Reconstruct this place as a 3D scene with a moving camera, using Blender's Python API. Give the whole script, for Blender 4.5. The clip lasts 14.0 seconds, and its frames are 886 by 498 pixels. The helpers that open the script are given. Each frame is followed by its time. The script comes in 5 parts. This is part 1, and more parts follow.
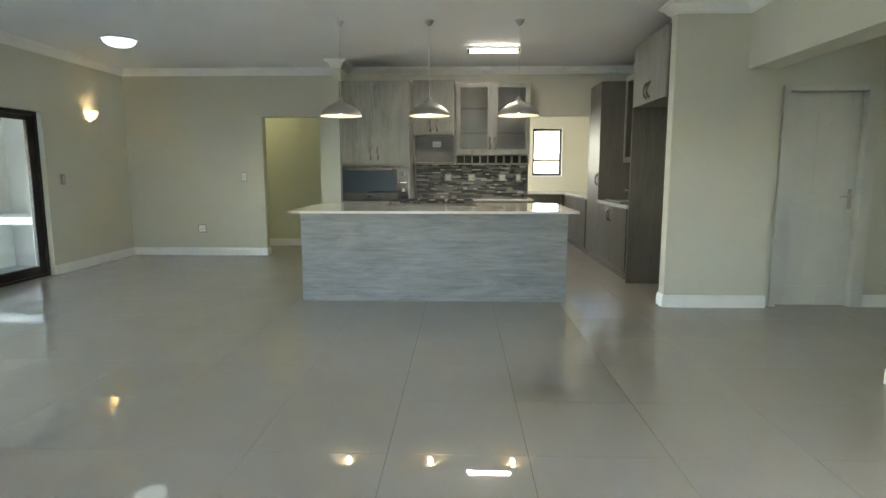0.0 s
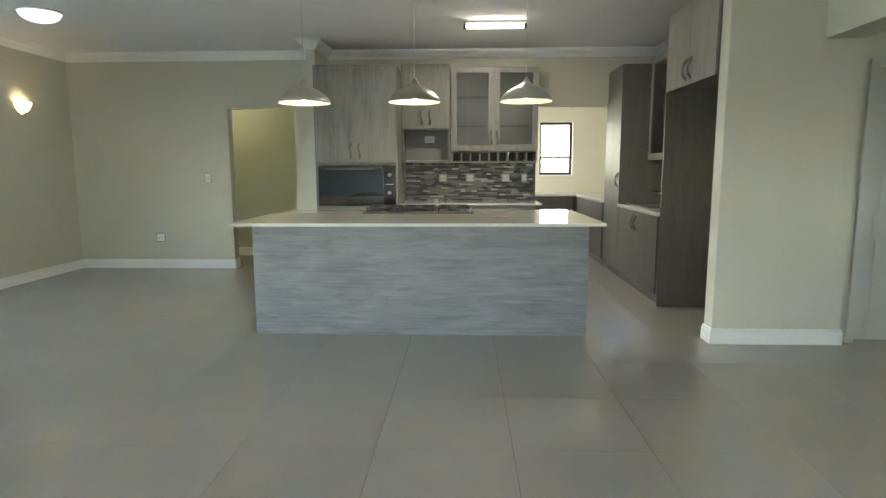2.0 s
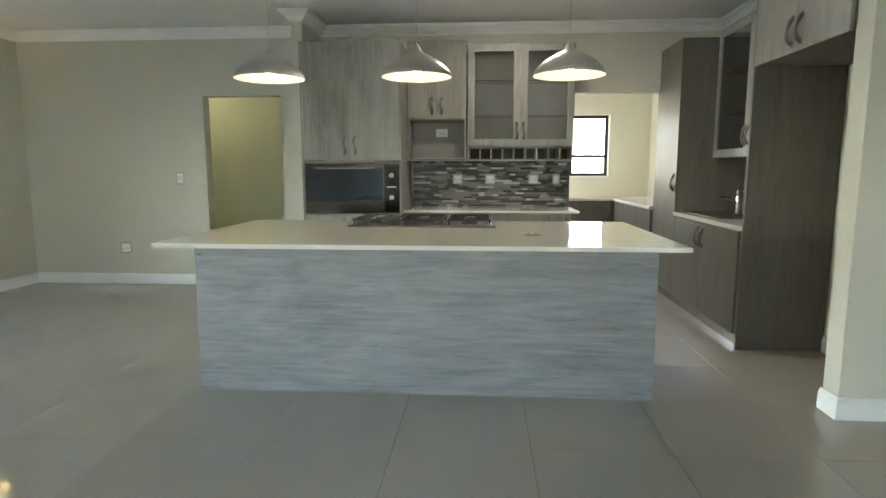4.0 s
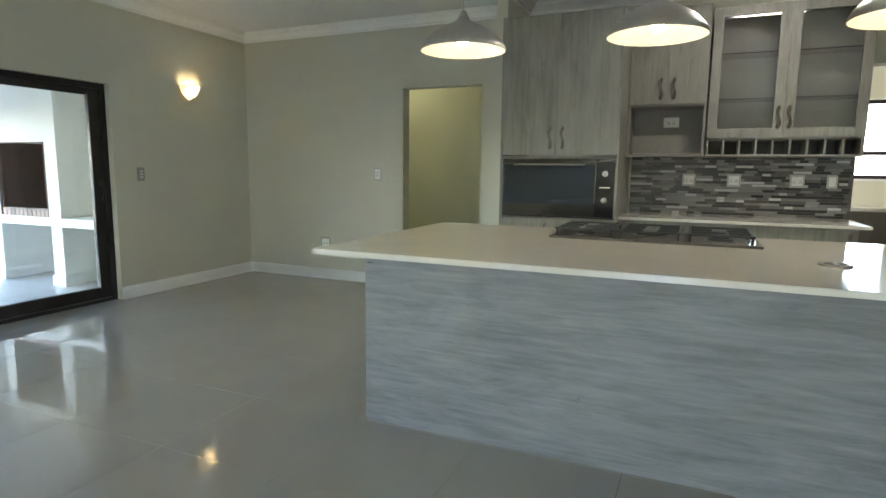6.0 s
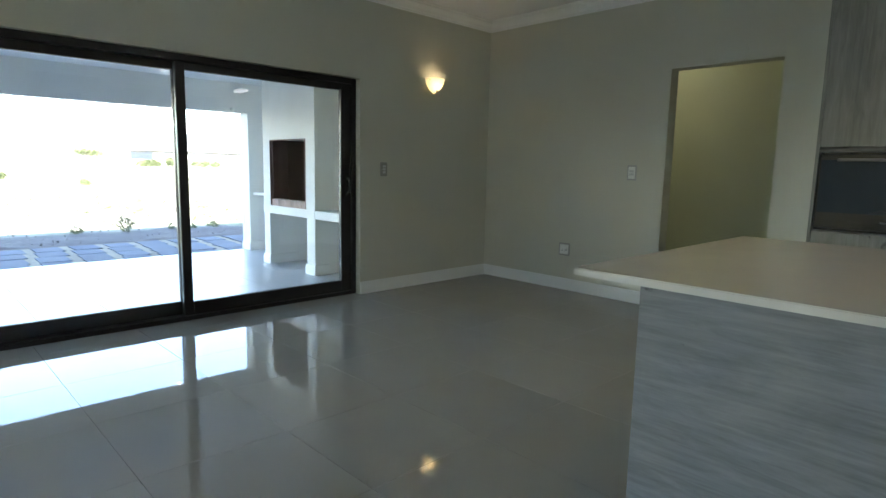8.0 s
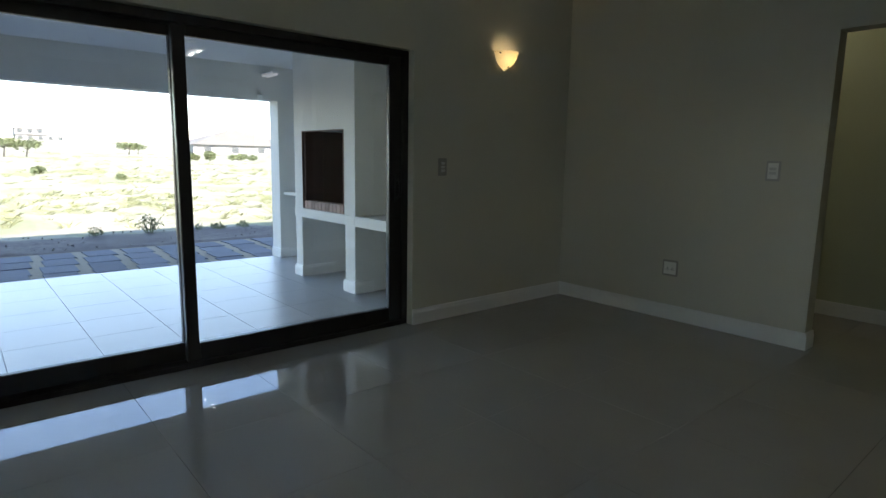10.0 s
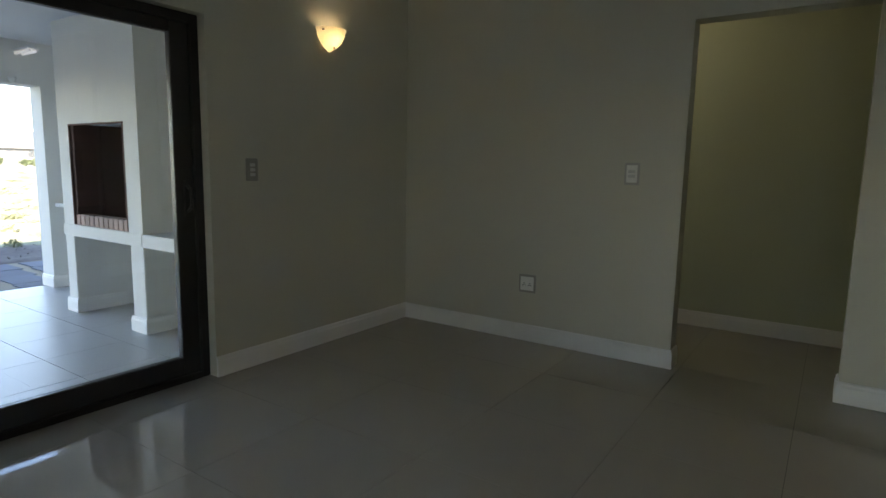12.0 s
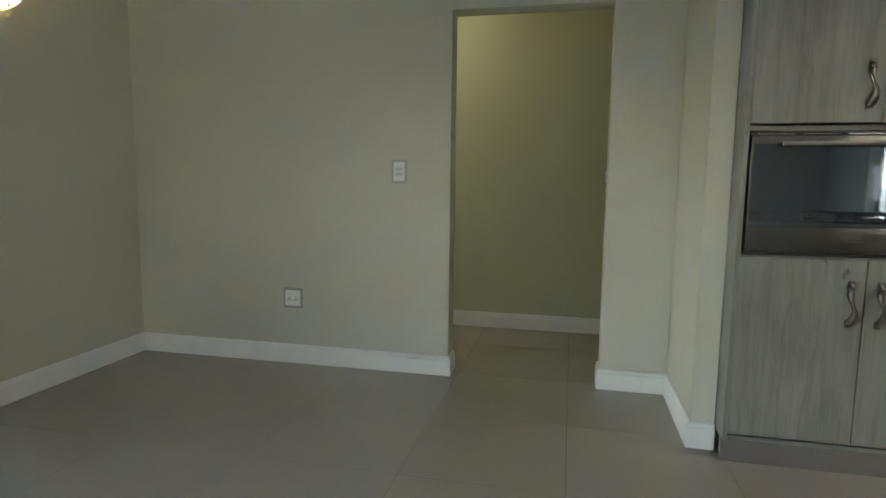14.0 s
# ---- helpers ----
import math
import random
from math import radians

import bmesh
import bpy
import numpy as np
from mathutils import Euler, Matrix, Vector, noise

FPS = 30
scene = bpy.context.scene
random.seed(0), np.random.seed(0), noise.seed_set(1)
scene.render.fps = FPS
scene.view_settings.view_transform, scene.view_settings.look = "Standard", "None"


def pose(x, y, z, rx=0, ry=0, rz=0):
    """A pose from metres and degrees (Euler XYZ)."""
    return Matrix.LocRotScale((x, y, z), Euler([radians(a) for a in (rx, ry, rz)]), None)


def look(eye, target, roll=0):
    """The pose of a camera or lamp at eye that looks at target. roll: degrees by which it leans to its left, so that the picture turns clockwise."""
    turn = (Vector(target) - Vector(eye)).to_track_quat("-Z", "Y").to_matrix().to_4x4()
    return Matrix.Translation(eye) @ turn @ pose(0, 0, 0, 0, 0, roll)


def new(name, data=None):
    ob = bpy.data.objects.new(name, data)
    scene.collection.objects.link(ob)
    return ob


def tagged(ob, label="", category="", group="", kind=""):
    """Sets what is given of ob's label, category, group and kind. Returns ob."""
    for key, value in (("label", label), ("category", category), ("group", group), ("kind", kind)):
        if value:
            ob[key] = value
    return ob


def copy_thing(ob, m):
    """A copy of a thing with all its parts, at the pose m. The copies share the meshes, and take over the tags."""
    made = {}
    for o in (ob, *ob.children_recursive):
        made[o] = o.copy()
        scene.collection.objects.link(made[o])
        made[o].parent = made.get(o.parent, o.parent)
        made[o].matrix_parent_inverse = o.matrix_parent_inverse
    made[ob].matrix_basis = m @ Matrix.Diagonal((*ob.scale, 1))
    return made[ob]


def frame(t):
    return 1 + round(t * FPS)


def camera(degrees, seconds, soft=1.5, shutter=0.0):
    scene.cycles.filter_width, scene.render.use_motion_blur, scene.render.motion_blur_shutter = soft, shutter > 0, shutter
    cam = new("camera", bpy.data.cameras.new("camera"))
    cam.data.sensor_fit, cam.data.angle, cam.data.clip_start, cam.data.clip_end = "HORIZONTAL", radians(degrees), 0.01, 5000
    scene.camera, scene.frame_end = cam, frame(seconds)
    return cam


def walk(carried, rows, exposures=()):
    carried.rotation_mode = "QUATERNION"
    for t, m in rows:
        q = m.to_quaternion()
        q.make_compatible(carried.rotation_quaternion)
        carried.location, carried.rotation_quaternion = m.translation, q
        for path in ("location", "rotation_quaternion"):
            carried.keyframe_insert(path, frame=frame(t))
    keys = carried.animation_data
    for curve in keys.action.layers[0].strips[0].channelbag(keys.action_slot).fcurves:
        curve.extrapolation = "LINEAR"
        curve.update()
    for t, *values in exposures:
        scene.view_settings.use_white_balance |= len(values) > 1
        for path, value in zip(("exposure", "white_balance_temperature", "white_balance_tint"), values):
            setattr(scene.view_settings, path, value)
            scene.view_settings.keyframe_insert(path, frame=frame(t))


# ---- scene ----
cam = camera(75.0, 14.0)
PATH = [
    (0, (0.066, -0.114, 1.301), (0.004, 1.867, 1.032), -0.0),
    (0.5, (0.117, 0.139, 1.29), (0.042, 2.119, 1.019), -0.1),
    (1, (0.091, 0.466, 1.314), (0.015, 2.446, 1.042), -0.1),
    (1.5, (0.094, 0.766, 1.307), (0.026, 2.746, 1.035), -0.0),
    (2, (0.149, 1.087, 1.316), (0.075, 3.066, 1.041), -0.2),
    (4.5, (0.138, 2.611, 1.303), (-0.055, 4.583, 1.031), 0.2),
    (5, (0.116, 2.828, 1.301), (-0.208, 4.783, 1.03), 0.3),
    (5.5, (0.082, 3.017, 1.287), (-0.478, 4.918, 1.012), 0.4),
    (6, (-0.055, 3.158, 1.272), (-0.849, 4.973, 0.997), 0.6),
    (6.5, (-0.193, 3.276, 1.255), (-1.162, 5.004, 0.978), 0.8),
    (7, (-0.304, 3.401, 1.234), (-1.431, 5.03, 0.959), 0.9),
    (7.5, (-0.424, 3.551, 1.241), (-1.721, 5.049, 0.963), 1.1),
    (8, (-0.579, 3.682, 1.221), (-2.002, 5.058, 0.941), 1.2),
    (10.5, (-1.864, 4.491, 1.255), (-3.365, 5.777, 0.946), 1.0),
    (11, (-1.99, 4.694, 1.238), (-3.436, 6.044, 0.94), 1.1),
    (11.5, (-2.062, 4.838, 1.22), (-3.382, 6.312, 0.932), 1.1),
    (12, (-2.164, 4.955, 1.22), (-3.272, 6.596, 0.943), 1.1),
    (12.5, (-2.307, 5.034, 1.231), (-3.151, 6.826, 0.951), 1.2),
    (13, (-2.306, 5.203, 1.216), (-3.002, 7.058, 0.944), 0.9),
    (13.5, (-2.287, 5.307, 1.19), (-2.86, 7.206, 0.934), 0.9),
    (14, (-2.245, 5.379, 1.159), (-2.674, 7.318, 0.923), 0.7),
]
EXPOSURES = [(0.0, 5.08, 7150, 11), (4.5, 5.19, 7050, 12), (5.0, 5.17, 7000, 12), (6.5, 4.83, 6950, 12), (8.2, 4.02, 6700, 11), (10.3, 2.88, 6800, 13), (11.5, 3.01, 7000, 14), (12.5, 3.8, 7350, 17), (14.0, 4.68, 7150, 14)]
walk(cam, [(t, look(eye, target, roll)) for t, eye, target, roll in PATH], EXPOSURES)

# ---- light ----
SUN_ELEVATION, SUN_ROTATION = 42.0, 80.0
world = bpy.data.worlds.new("sky")
scene.world = world
world.use_nodes = True
wn = world.node_tree
sky = wn.nodes.new("ShaderNodeTexSky")
sky.sky_type, sky.sun_disc = "NISHITA", False
sky.dust_density, sky.ozone_density = 0.2, 2.0
sky.sun_elevation, sky.sun_rotation = radians(SUN_ELEVATION), radians(SUN_ROTATION)
wn.links.new(sky.outputs["Color"], wn.nodes["Background"].inputs["Color"])
wn.nodes["Background"].inputs["Strength"].default_value = 0.118


def lamp(name, kind, place, watts, colour=(1, 1, 1), size=0.1, turn=(0, 0, 0), size_y=None):
    data = bpy.data.lights.new(name, kind)
    data.energy, data.color = watts, colour
    if kind == "AREA":
        data.shape, data.size, data.size_y = "RECTANGLE", size, size_y or size
    elif kind == "POINT":
        data.shadow_soft_size = size
    ob = new(name, data)
    ob.matrix_world = pose(*place, *turn)
    return ob


sun = bpy.data.lights.new("sun", "SUN")
sun.energy, sun.angle, sun.color = 3.1, radians(0.5), (1.0, 0.95, 0.88)
sun_ob = new("sun", sun)
a, e = radians(SUN_ROTATION), radians(SUN_ELEVATION)
sun_way = Vector((math.sin(a) * math.cos(e), math.cos(a) * math.cos(e), math.sin(e)))
sun_ob.matrix_world = Matrix.Translation(sun_way * 40) @ sun_way.to_track_quat("Z", "Y").to_matrix().to_4x4()

SOUTH = -2.6
lamp("east_window_skylight", "AREA", (2.80, -0.60, 1.2), 0.12, (0.92, 0.94, 0.95), 0.6, (0, 90, 0), 1.7)
lamp("east_window_skylight", "AREA", (2.80, 1.25, 1.2), 0.28, (1.0, 0.95, 0.88), 1.7, (0, 90, 0), 1.8)
# Added fill in an unseen south window, brightening the north wall.
lamp("added_south_window_fill", "AREA", (-0.6, SOUTH - 0.1, 1.2), 0.24, (1.0, 0.965, 0.91), 1.5, (90, 0, 0), 1.7)
# Added fill lamp at an unseen side opening, lifting the scullery walls.
lamp("added_scullery_fill", "AREA", (0.32, 10.5, 1.55), 0.75, (0.97, 0.97, 1.0), 1.0, (0, -90, 0), 0.9)

# ---- materials ----


def material(name, colour, rough=0.5, metal=0.0, grain=(40.0, 0.06), stain=(1.5, 0.08), bump=0.05, stretch=(1, 1, 1), per_object=0.0, **extra):
    """Principled surface with fine grain and broad stains, in metres."""
    m = bpy.data.materials.new(name)
    m.use_nodes = True
    nt = m.node_tree
    b = nt.nodes["Principled BSDF"]
    b.inputs["Roughness"].default_value = rough
    b.inputs["Metallic"].default_value = metal
    for key, value in extra.items():
        b.inputs[key.replace("_", " ")].default_value = value
    geo = nt.nodes.new("ShaderNodeNewGeometry")
    mp = nt.nodes.new("ShaderNodeMapping")
    mp.inputs["Scale"].default_value = stretch
    nt.links.new(geo.outputs["Position"], mp.inputs["Vector"])
    fine, broad = nt.nodes.new("ShaderNodeTexNoise"), nt.nodes.new("ShaderNodeTexNoise")
    fine.inputs["Scale"].default_value, fine.inputs["Detail"].default_value = grain[0], 4
    broad.inputs["Scale"].default_value, broad.inputs["Detail"].default_value = stain[0], 3
    for n in (fine, broad):
        nt.links.new(mp.outputs["Vector"], n.inputs["Vector"])
    value = None
    for n, amount in ((fine, grain[1]), (broad, stain[1])):
        mr = nt.nodes.new("ShaderNodeMapRange")
        mr.inputs["From Min"].default_value, mr.inputs["From Max"].default_value = 0.25, 0.75
        mr.inputs["To Min"].default_value, mr.inputs["To Max"].default_value = 1 - amount, 1 + amount
        nt.links.new(n.outputs["Fac"], mr.inputs["Value"])
        if value is None:
            value = mr.outputs["Result"]
        else:
            mul = nt.nodes.new("ShaderNodeMath")
            mul.operation = "MULTIPLY"
            nt.links.new(value, mul.inputs[0]), nt.links.new(mr.outputs["Result"], mul.inputs[1])
            value = mul.outputs[0]
    if per_object:
        info = nt.nodes.new("ShaderNodeObjectInfo")
        mr = nt.nodes.new("ShaderNodeMapRange")
        mr.inputs["To Min"].default_value, mr.inputs["To Max"].default_value = 1 - per_object, 1 + per_object
        nt.links.new(info.outputs["Random"], mr.inputs["Value"])
        mul = nt.nodes.new("ShaderNodeMath")
        mul.operation = "MULTIPLY"
        nt.links.new(value, mul.inputs[0]), nt.links.new(mr.outputs["Result"], mul.inputs[1])
        value = mul.outputs[0]
    hsv = nt.nodes.new("ShaderNodeHueSaturation")
    hsv.inputs["Color"].default_value = (*colour, 1)
    nt.links.new(value, hsv.inputs["Value"])
    nt.links.new(hsv.outputs["Color"], b.inputs["Base Color"])
    rr = nt.nodes.new("ShaderNodeMapRange")
    rr.inputs["To Min"].default_value, rr.inputs["To Max"].default_value = rough * 0.85, min(1, rough * 1.15)
    nt.links.new(broad.outputs["Fac"], rr.inputs["Value"])
    nt.links.new(rr.outputs["Result"], b.inputs["Roughness"])
    if bump:
        bp = nt.nodes.new("ShaderNodeBump")
        bp.inputs["Strength"].default_value, bp.inputs["Distance"].default_value = bump, 0.004
        nt.links.new(fine.outputs["Fac"], bp.inputs["Height"])
        nt.links.new(bp.outputs["Normal"], b.inputs["Normal"])
    return m


def wood(name, light, mid, dark, along, rough=0.42):
    """Printed oak laminate: streaks along one axis, finer fibres, scattered knots."""
    m = bpy.data.materials.new(name)
    m.use_nodes = True
    nt = m.node_tree
    b = nt.nodes["Principled BSDF"]
    geo, info = nt.nodes.new("ShaderNodeNewGeometry"), nt.nodes.new("ShaderNodeObjectInfo")
    off = nt.nodes.new("ShaderNodeVectorMath")
    off.operation = "MULTIPLY_ADD"
    off.inputs[1].default_value = (7.0, 7.0, 7.0)
    nt.links.new(info.outputs["Random"], off.inputs[0])
    nt.links.new(geo.outputs["Position"], off.inputs[2])

    def noise_at(scale, stretch, detail=5, rough_=0.6, distortion=0.0):
        mp, n = nt.nodes.new("ShaderNodeMapping"), nt.nodes.new("ShaderNodeTexNoise")
        mp.inputs["Scale"].default_value = [stretch if i == along else 1.0 for i in range(3)]
        n.inputs["Scale"].default_value, n.inputs["Detail"].default_value = scale, detail
        n.inputs["Roughness"].default_value, n.inputs["Distortion"].default_value = rough_, distortion
        nt.links.new(off.outputs[0], mp.inputs["Vector"]), nt.links.new(mp.outputs["Vector"], n.inputs["Vector"])
        return n

    streak, fibre, patch = noise_at(30, 0.09, 8, 0.70, 0.8), noise_at(80, 0.035, 4), noise_at(5.5, 0.26, 6, 0.62, 1.1)
    knot, ragged = noise_at(9, 0.45, 2, 0.5, 0.8), noise_at(34, 0.6, 3)
    ramp = nt.nodes.new("ShaderNodeValToRGB")
    ramp.color_ramp.elements[0].position, ramp.color_ramp.elements[0].color = 0.22, (*dark, 1)
    ramp.color_ramp.elements[1].position, ramp.color_ramp.elements[1].color = 0.66, (*light, 1)
    el = ramp.color_ramp.elements.new(0.47)
    el.color = (*mid, 1)
    add = nt.nodes.new("ShaderNodeMath")
    add.operation, add.inputs[1].default_value = "MULTIPLY_ADD", 0.7
    nt.links.new(patch.outputs["Fac"], add.inputs[0])
    sub = nt.nodes.new("ShaderNodeMath")
    sub.operation, sub.inputs[1].default_value, sub.inputs[2].default_value = "MULTIPLY_ADD", 0.75, -0.225
    nt.links.new(streak.outputs["Fac"], sub.inputs[0])
    nt.links.new(sub.outputs[0], add.inputs[2])
    nt.links.new(add.outputs[0], ramp.inputs["Fac"])
    vm, vor = nt.nodes.new("ShaderNodeMapping"), nt.nodes.new("ShaderNodeTexVoronoi")
    vm.inputs["Scale"].default_value = [0.55 if i == along else 1.0 for i in range(3)]
    vor.inputs["Scale"].default_value = 5.2
    warp = nt.nodes.new("ShaderNodeMixRGB")
    warp.inputs["Fac"].default_value = 0.05
    nt.links.new(off.outputs[0], vm.inputs["Vector"])
    nt.links.new(vm.outputs["Vector"], warp.inputs["Color1"]), nt.links.new(ragged.outputs["Color"], warp.inputs["Color2"])
    nt.links.new(warp.outputs["Color"], vor.inputs["Vector"])
    fleck = nt.nodes.new("ShaderNodeMapRange")
    fleck.inputs["From Min"].default_value, fleck.inputs["From Max"].default_value = 0.02, 0.055
    fleck.inputs["To Min"].default_value, fleck.inputs["To Max"].default_value = 0.42, 1.0
    nt.links.new(vor.outputs["Distance"], fleck.inputs["Value"])
    kr = nt.nodes.new("ShaderNodeMapRange")
    kr.inputs["From Min"].default_value, kr.inputs["From Max"].default_value = 0.76, 0.82
    kr.inputs["To Min"].default_value, kr.inputs["To Max"].default_value = 1.0, 0.55
    nt.links.new(knot.outputs["Fac"], kr.inputs["Value"])
    fr = nt.nodes.new("ShaderNodeMapRange")
    fr.inputs["From Min"].default_value, fr.inputs["From Max"].default_value = 0.3, 0.7
    fr.inputs["To Min"].default_value, fr.inputs["To Max"].default_value = 0.92, 1.07
    nt.links.new(fibre.outputs["Fac"], fr.inputs["Value"])
    mul = nt.nodes.new("ShaderNodeMath")
    mul.operation = "MULTIPLY"
    mul0 = nt.nodes.new("ShaderNodeMath")
    mul0.operation = "MULTIPLY"
    nt.links.new(kr.outputs["Result"], mul0.inputs[0]), nt.links.new(fleck.outputs["Result"], mul0.inputs[1])
    nt.links.new(mul0.outputs[0], mul.inputs[0]), nt.links.new(fr.outputs["Result"], mul.inputs[1])
    hsv = nt.nodes.new("ShaderNodeHueSaturation")
    nt.links.new(ramp.outputs["Color"], hsv.inputs["Color"]), nt.links.new(mul.outputs[0], hsv.inputs["Value"])
    nt.links.new(hsv.outputs["Color"], b.inputs["Base Color"])
    b.inputs["Roughness"].default_value = rough
    bp = nt.nodes.new("ShaderNodeBump")
    bp.inputs["Strength"].default_value, bp.inputs["Distance"].default_value = 0.12, 0.002
    nt.links.new(fibre.outputs["Fac"], bp.inputs["Height"]), nt.links.new(bp.outputs["Normal"], b.inputs["Normal"])
    return m


def palette(name, colours, rough=0.3, metal=0.0):
    """One of several plain colours for each object, by chance."""
    m = material(name, (0.5, 0.5, 0.5), rough, metal, grain=(90, 0.12), stain=(12, 0.1))
    nt = m.node_tree
    info, ramp = nt.nodes.new("ShaderNodeObjectInfo"), nt.nodes.new("ShaderNodeValToRGB")
    ramp.color_ramp.interpolation = "CONSTANT"
    els = ramp.color_ramp.elements
    while len(els) < len(colours):
        els.new(0.5)
    for i, c in enumerate(colours):
        els[i].position, els[i].color = i / len(colours), (*c, 1)
    nt.links.new(info.outputs["Random"], ramp.inputs["Fac"])
    hsv = [n for n in nt.nodes if n.type == "HUE_SAT"][0]
    nt.links.new(ramp.outputs["Color"], hsv.inputs["Color"])
    return m


def glow(name, colour, strength):
    m = bpy.data.materials.new(name)
    m.use_nodes = True
    b = m.node_tree.nodes["Principled BSDF"]
    b.inputs["Base Color"].default_value = (*[min(0.8, c) for c in colour], 1)
    b.inputs["Emission Color"].default_value = (*colour, 1)
    b.inputs["Emission Strength"].default_value = strength
    return m


def glass(name, colour=(1, 1, 1), rough=0.0):
    m = bpy.data.materials.new(name)
    m.use_nodes = True
    b = m.node_tree.nodes["Principled BSDF"]
    b.inputs["Base Color"].default_value = (*colour, 1)
    b.inputs["Roughness"].default_value = rough
    b.inputs["Transmission Weight"].default_value = 1.0
    b.inputs["IOR"].default_value = 1.45
    return m


M_WALL = material("wall_paint", (0.57, 0.555, 0.465), 0.75, grain=(180, 0.02), stain=(1.1, 0.035), bump=0.10, Specular_IOR_Level=0.25)
M_CORRIDOR = material("corridor_paint", (0.51, 0.54, 0.39), 0.75, grain=(180, 0.02), stain=(1.1, 0.035), bump=0.10)
M_SCULLERY = material("scullery_paint", (0.66, 0.63, 0.50), 0.75, grain=(180, 0.02), stain=(1.1, 0.035), bump=0.10)
M_WHITEWALL = material("patio_plaster", (0.74, 0.74, 0.71), 0.8, grain=(90, 0.03), stain=(1.3, 0.06), bump=0.2)
M_CEIL = material("ceiling_paint", (0.80, 0.80, 0.80), 0.85, grain=(150, 0.015), stain=(0.9, 0.03), bump=0.06)
M_TRIM = material("white_gloss_paint", (0.80, 0.80, 0.78), 0.35, grain=(120, 0.015), stain=(2.0, 0.03), bump=0.03)
M_TILE = material("polished_porcelain", (0.392, 0.366, 0.333), 0.006, grain=(260, 0.03), stain=(2.2, 0.03), bump=0.0, per_object=0.01, IOR=1.6)
M_GROUT = material("grey_grout", (0.12, 0.115, 0.105), 0.9)
M_PTILE = material("matt_porcelain", (0.42, 0.42, 0.41), 0.35, grain=(200, 0.04), stain=(1.6, 0.06), per_object=0.03)
M_PATIOGROUT = material("dark_patio_grout", (0.10, 0.10, 0.10), 0.9)
M_QUARTZ = material("white_quartz", (0.64, 0.62, 0.565), 0.09, grain=(420, 0.05), stain=(6, 0.02), bump=0.0)
M_OAK_H = wood("pale_grey_oak_horizontal", (0.244, 0.249, 0.252), (0.194, 0.200, 0.204), (0.105, 0.109, 0.112), 0)
M_OAK_V = wood("pale_grey_oak_vertical", (0.268, 0.263, 0.231), (0.222, 0.218, 0.191), (0.15, 0.146, 0.124), 2)
# Darker oak copy: shade on the right-hand units is put into the colour.
M_TAUPE_SHADE = wood("shaded_taupe_oak_vertical", (0.138, 0.127, 0.107), (0.120, 0.110, 0.092), (0.080, 0.073, 0.060), 2, 0.42)
M_CARCASS = material("grey_melamine", (0.22, 0.21, 0.19), 0.5)
M_MELAMINE = material("pale_melamine", (0.30, 0.30, 0.26), 0.4)
M_PLINTH = material("aluminium_plinth", (0.40, 0.39, 0.38), 0.24, 0.85, stretch=(0.1, 0.1, 8))
M_STEEL = material("brushed_steel", (0.40, 0.38, 0.355), 0.33, 1.0, grain=(160, 0.10), stain=(4, 0.05), bump=0.06, stretch=(0.06, 0.06, 1))
# Oven steels darkened: the dim room they mirror is put into the colour.
M_OVENSTEEL = material("brushed_steel_dark_reflection", (0.25, 0.24, 0.225), 0.16, 1.0, grain=(160, 0.10), stain=(4, 0.05), bump=0.04, stretch=(0.06, 0.06, 1))
M_PANELSTEEL = material("steel_darker_reflection", (0.13, 0.13, 0.14), 0.10, 1.0, grain=(160, 0.10), stain=(4, 0.05), bump=0.02, stretch=(0.06, 0.06, 1))
M_HOBSTEEL = material("satin_hob_steel", (0.10, 0.092, 0.083), 0.5, 1.0, grain=(160, 0.10), stain=(4, 0.05), bump=0.04)
M_NICKEL = material("spun_nickel", (0.62, 0.60, 0.57), 0.34, 1.0, grain=(220, 0.12), stain=(5, 0.05), bump=0.05, stretch=(0.1, 0.1, 1))
nn = M_NICKEL.node_tree
spun = nn.nodes.new("ShaderNodeTangent")
spun.direction_type, spun.axis = "RADIAL", "Z"
nn.nodes["Principled BSDF"].inputs["Anisotropic"].default_value = 0.75
nn.links.new(spun.outputs["Tangent"], nn.nodes["Principled BSDF"].inputs["Tangent"])
M_CHROME = material("chrome", (0.75, 0.75, 0.76), 0.08, 1.0, bump=0.0)
M_PEWTER = material("dark_pewter", (0.19, 0.175, 0.155), 0.32, 1.0, grain=(200, 0.15))
M_BLACKGLASS = material("oven_glass", (0.012, 0.014, 0.018), 0.03, bump=0.0, IOR=2.7, Specular_Tint=(0.66, 0.80, 1.0, 1.0))
M_IRON = material("cast_iron", (0.025, 0.025, 0.026), 0.5, grain=(250, 0.2), bump=0.2)
M_BRONZE = material("bronze_aluminium", (0.032, 0.030, 0.030), 0.38, 0.3, grain=(300, 0.1))
M_BLACK = material("black_plastic", (0.02, 0.02, 0.02), 0.45)
M_PLASTIC = material("white_plastic", (0.78, 0.78, 0.74), 0.3)
M_PLATE = material("silver_cover_plate", (0.46, 0.45, 0.42), 0.4, 0.3)
M_ROCKER = material("grey_rocker", (0.60, 0.60, 0.58), 0.3)
M_DARKPLATE = material("gunmetal_cover_plate", (0.34, 0.33, 0.30), 0.4, 0.3)
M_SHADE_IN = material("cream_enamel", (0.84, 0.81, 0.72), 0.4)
M_CORD = material("clear_cord", (0.55, 0.55, 0.53), 0.4)
M_GLASS = glass("clear_glass")
M_BULB = glow("warm_bulb", (1.0, 0.84, 0.57), 1.2)
M_SCONCE = material("frosted_shell_glass", (0.80, 0.74, 0.62), 0.35, bump=0.0)
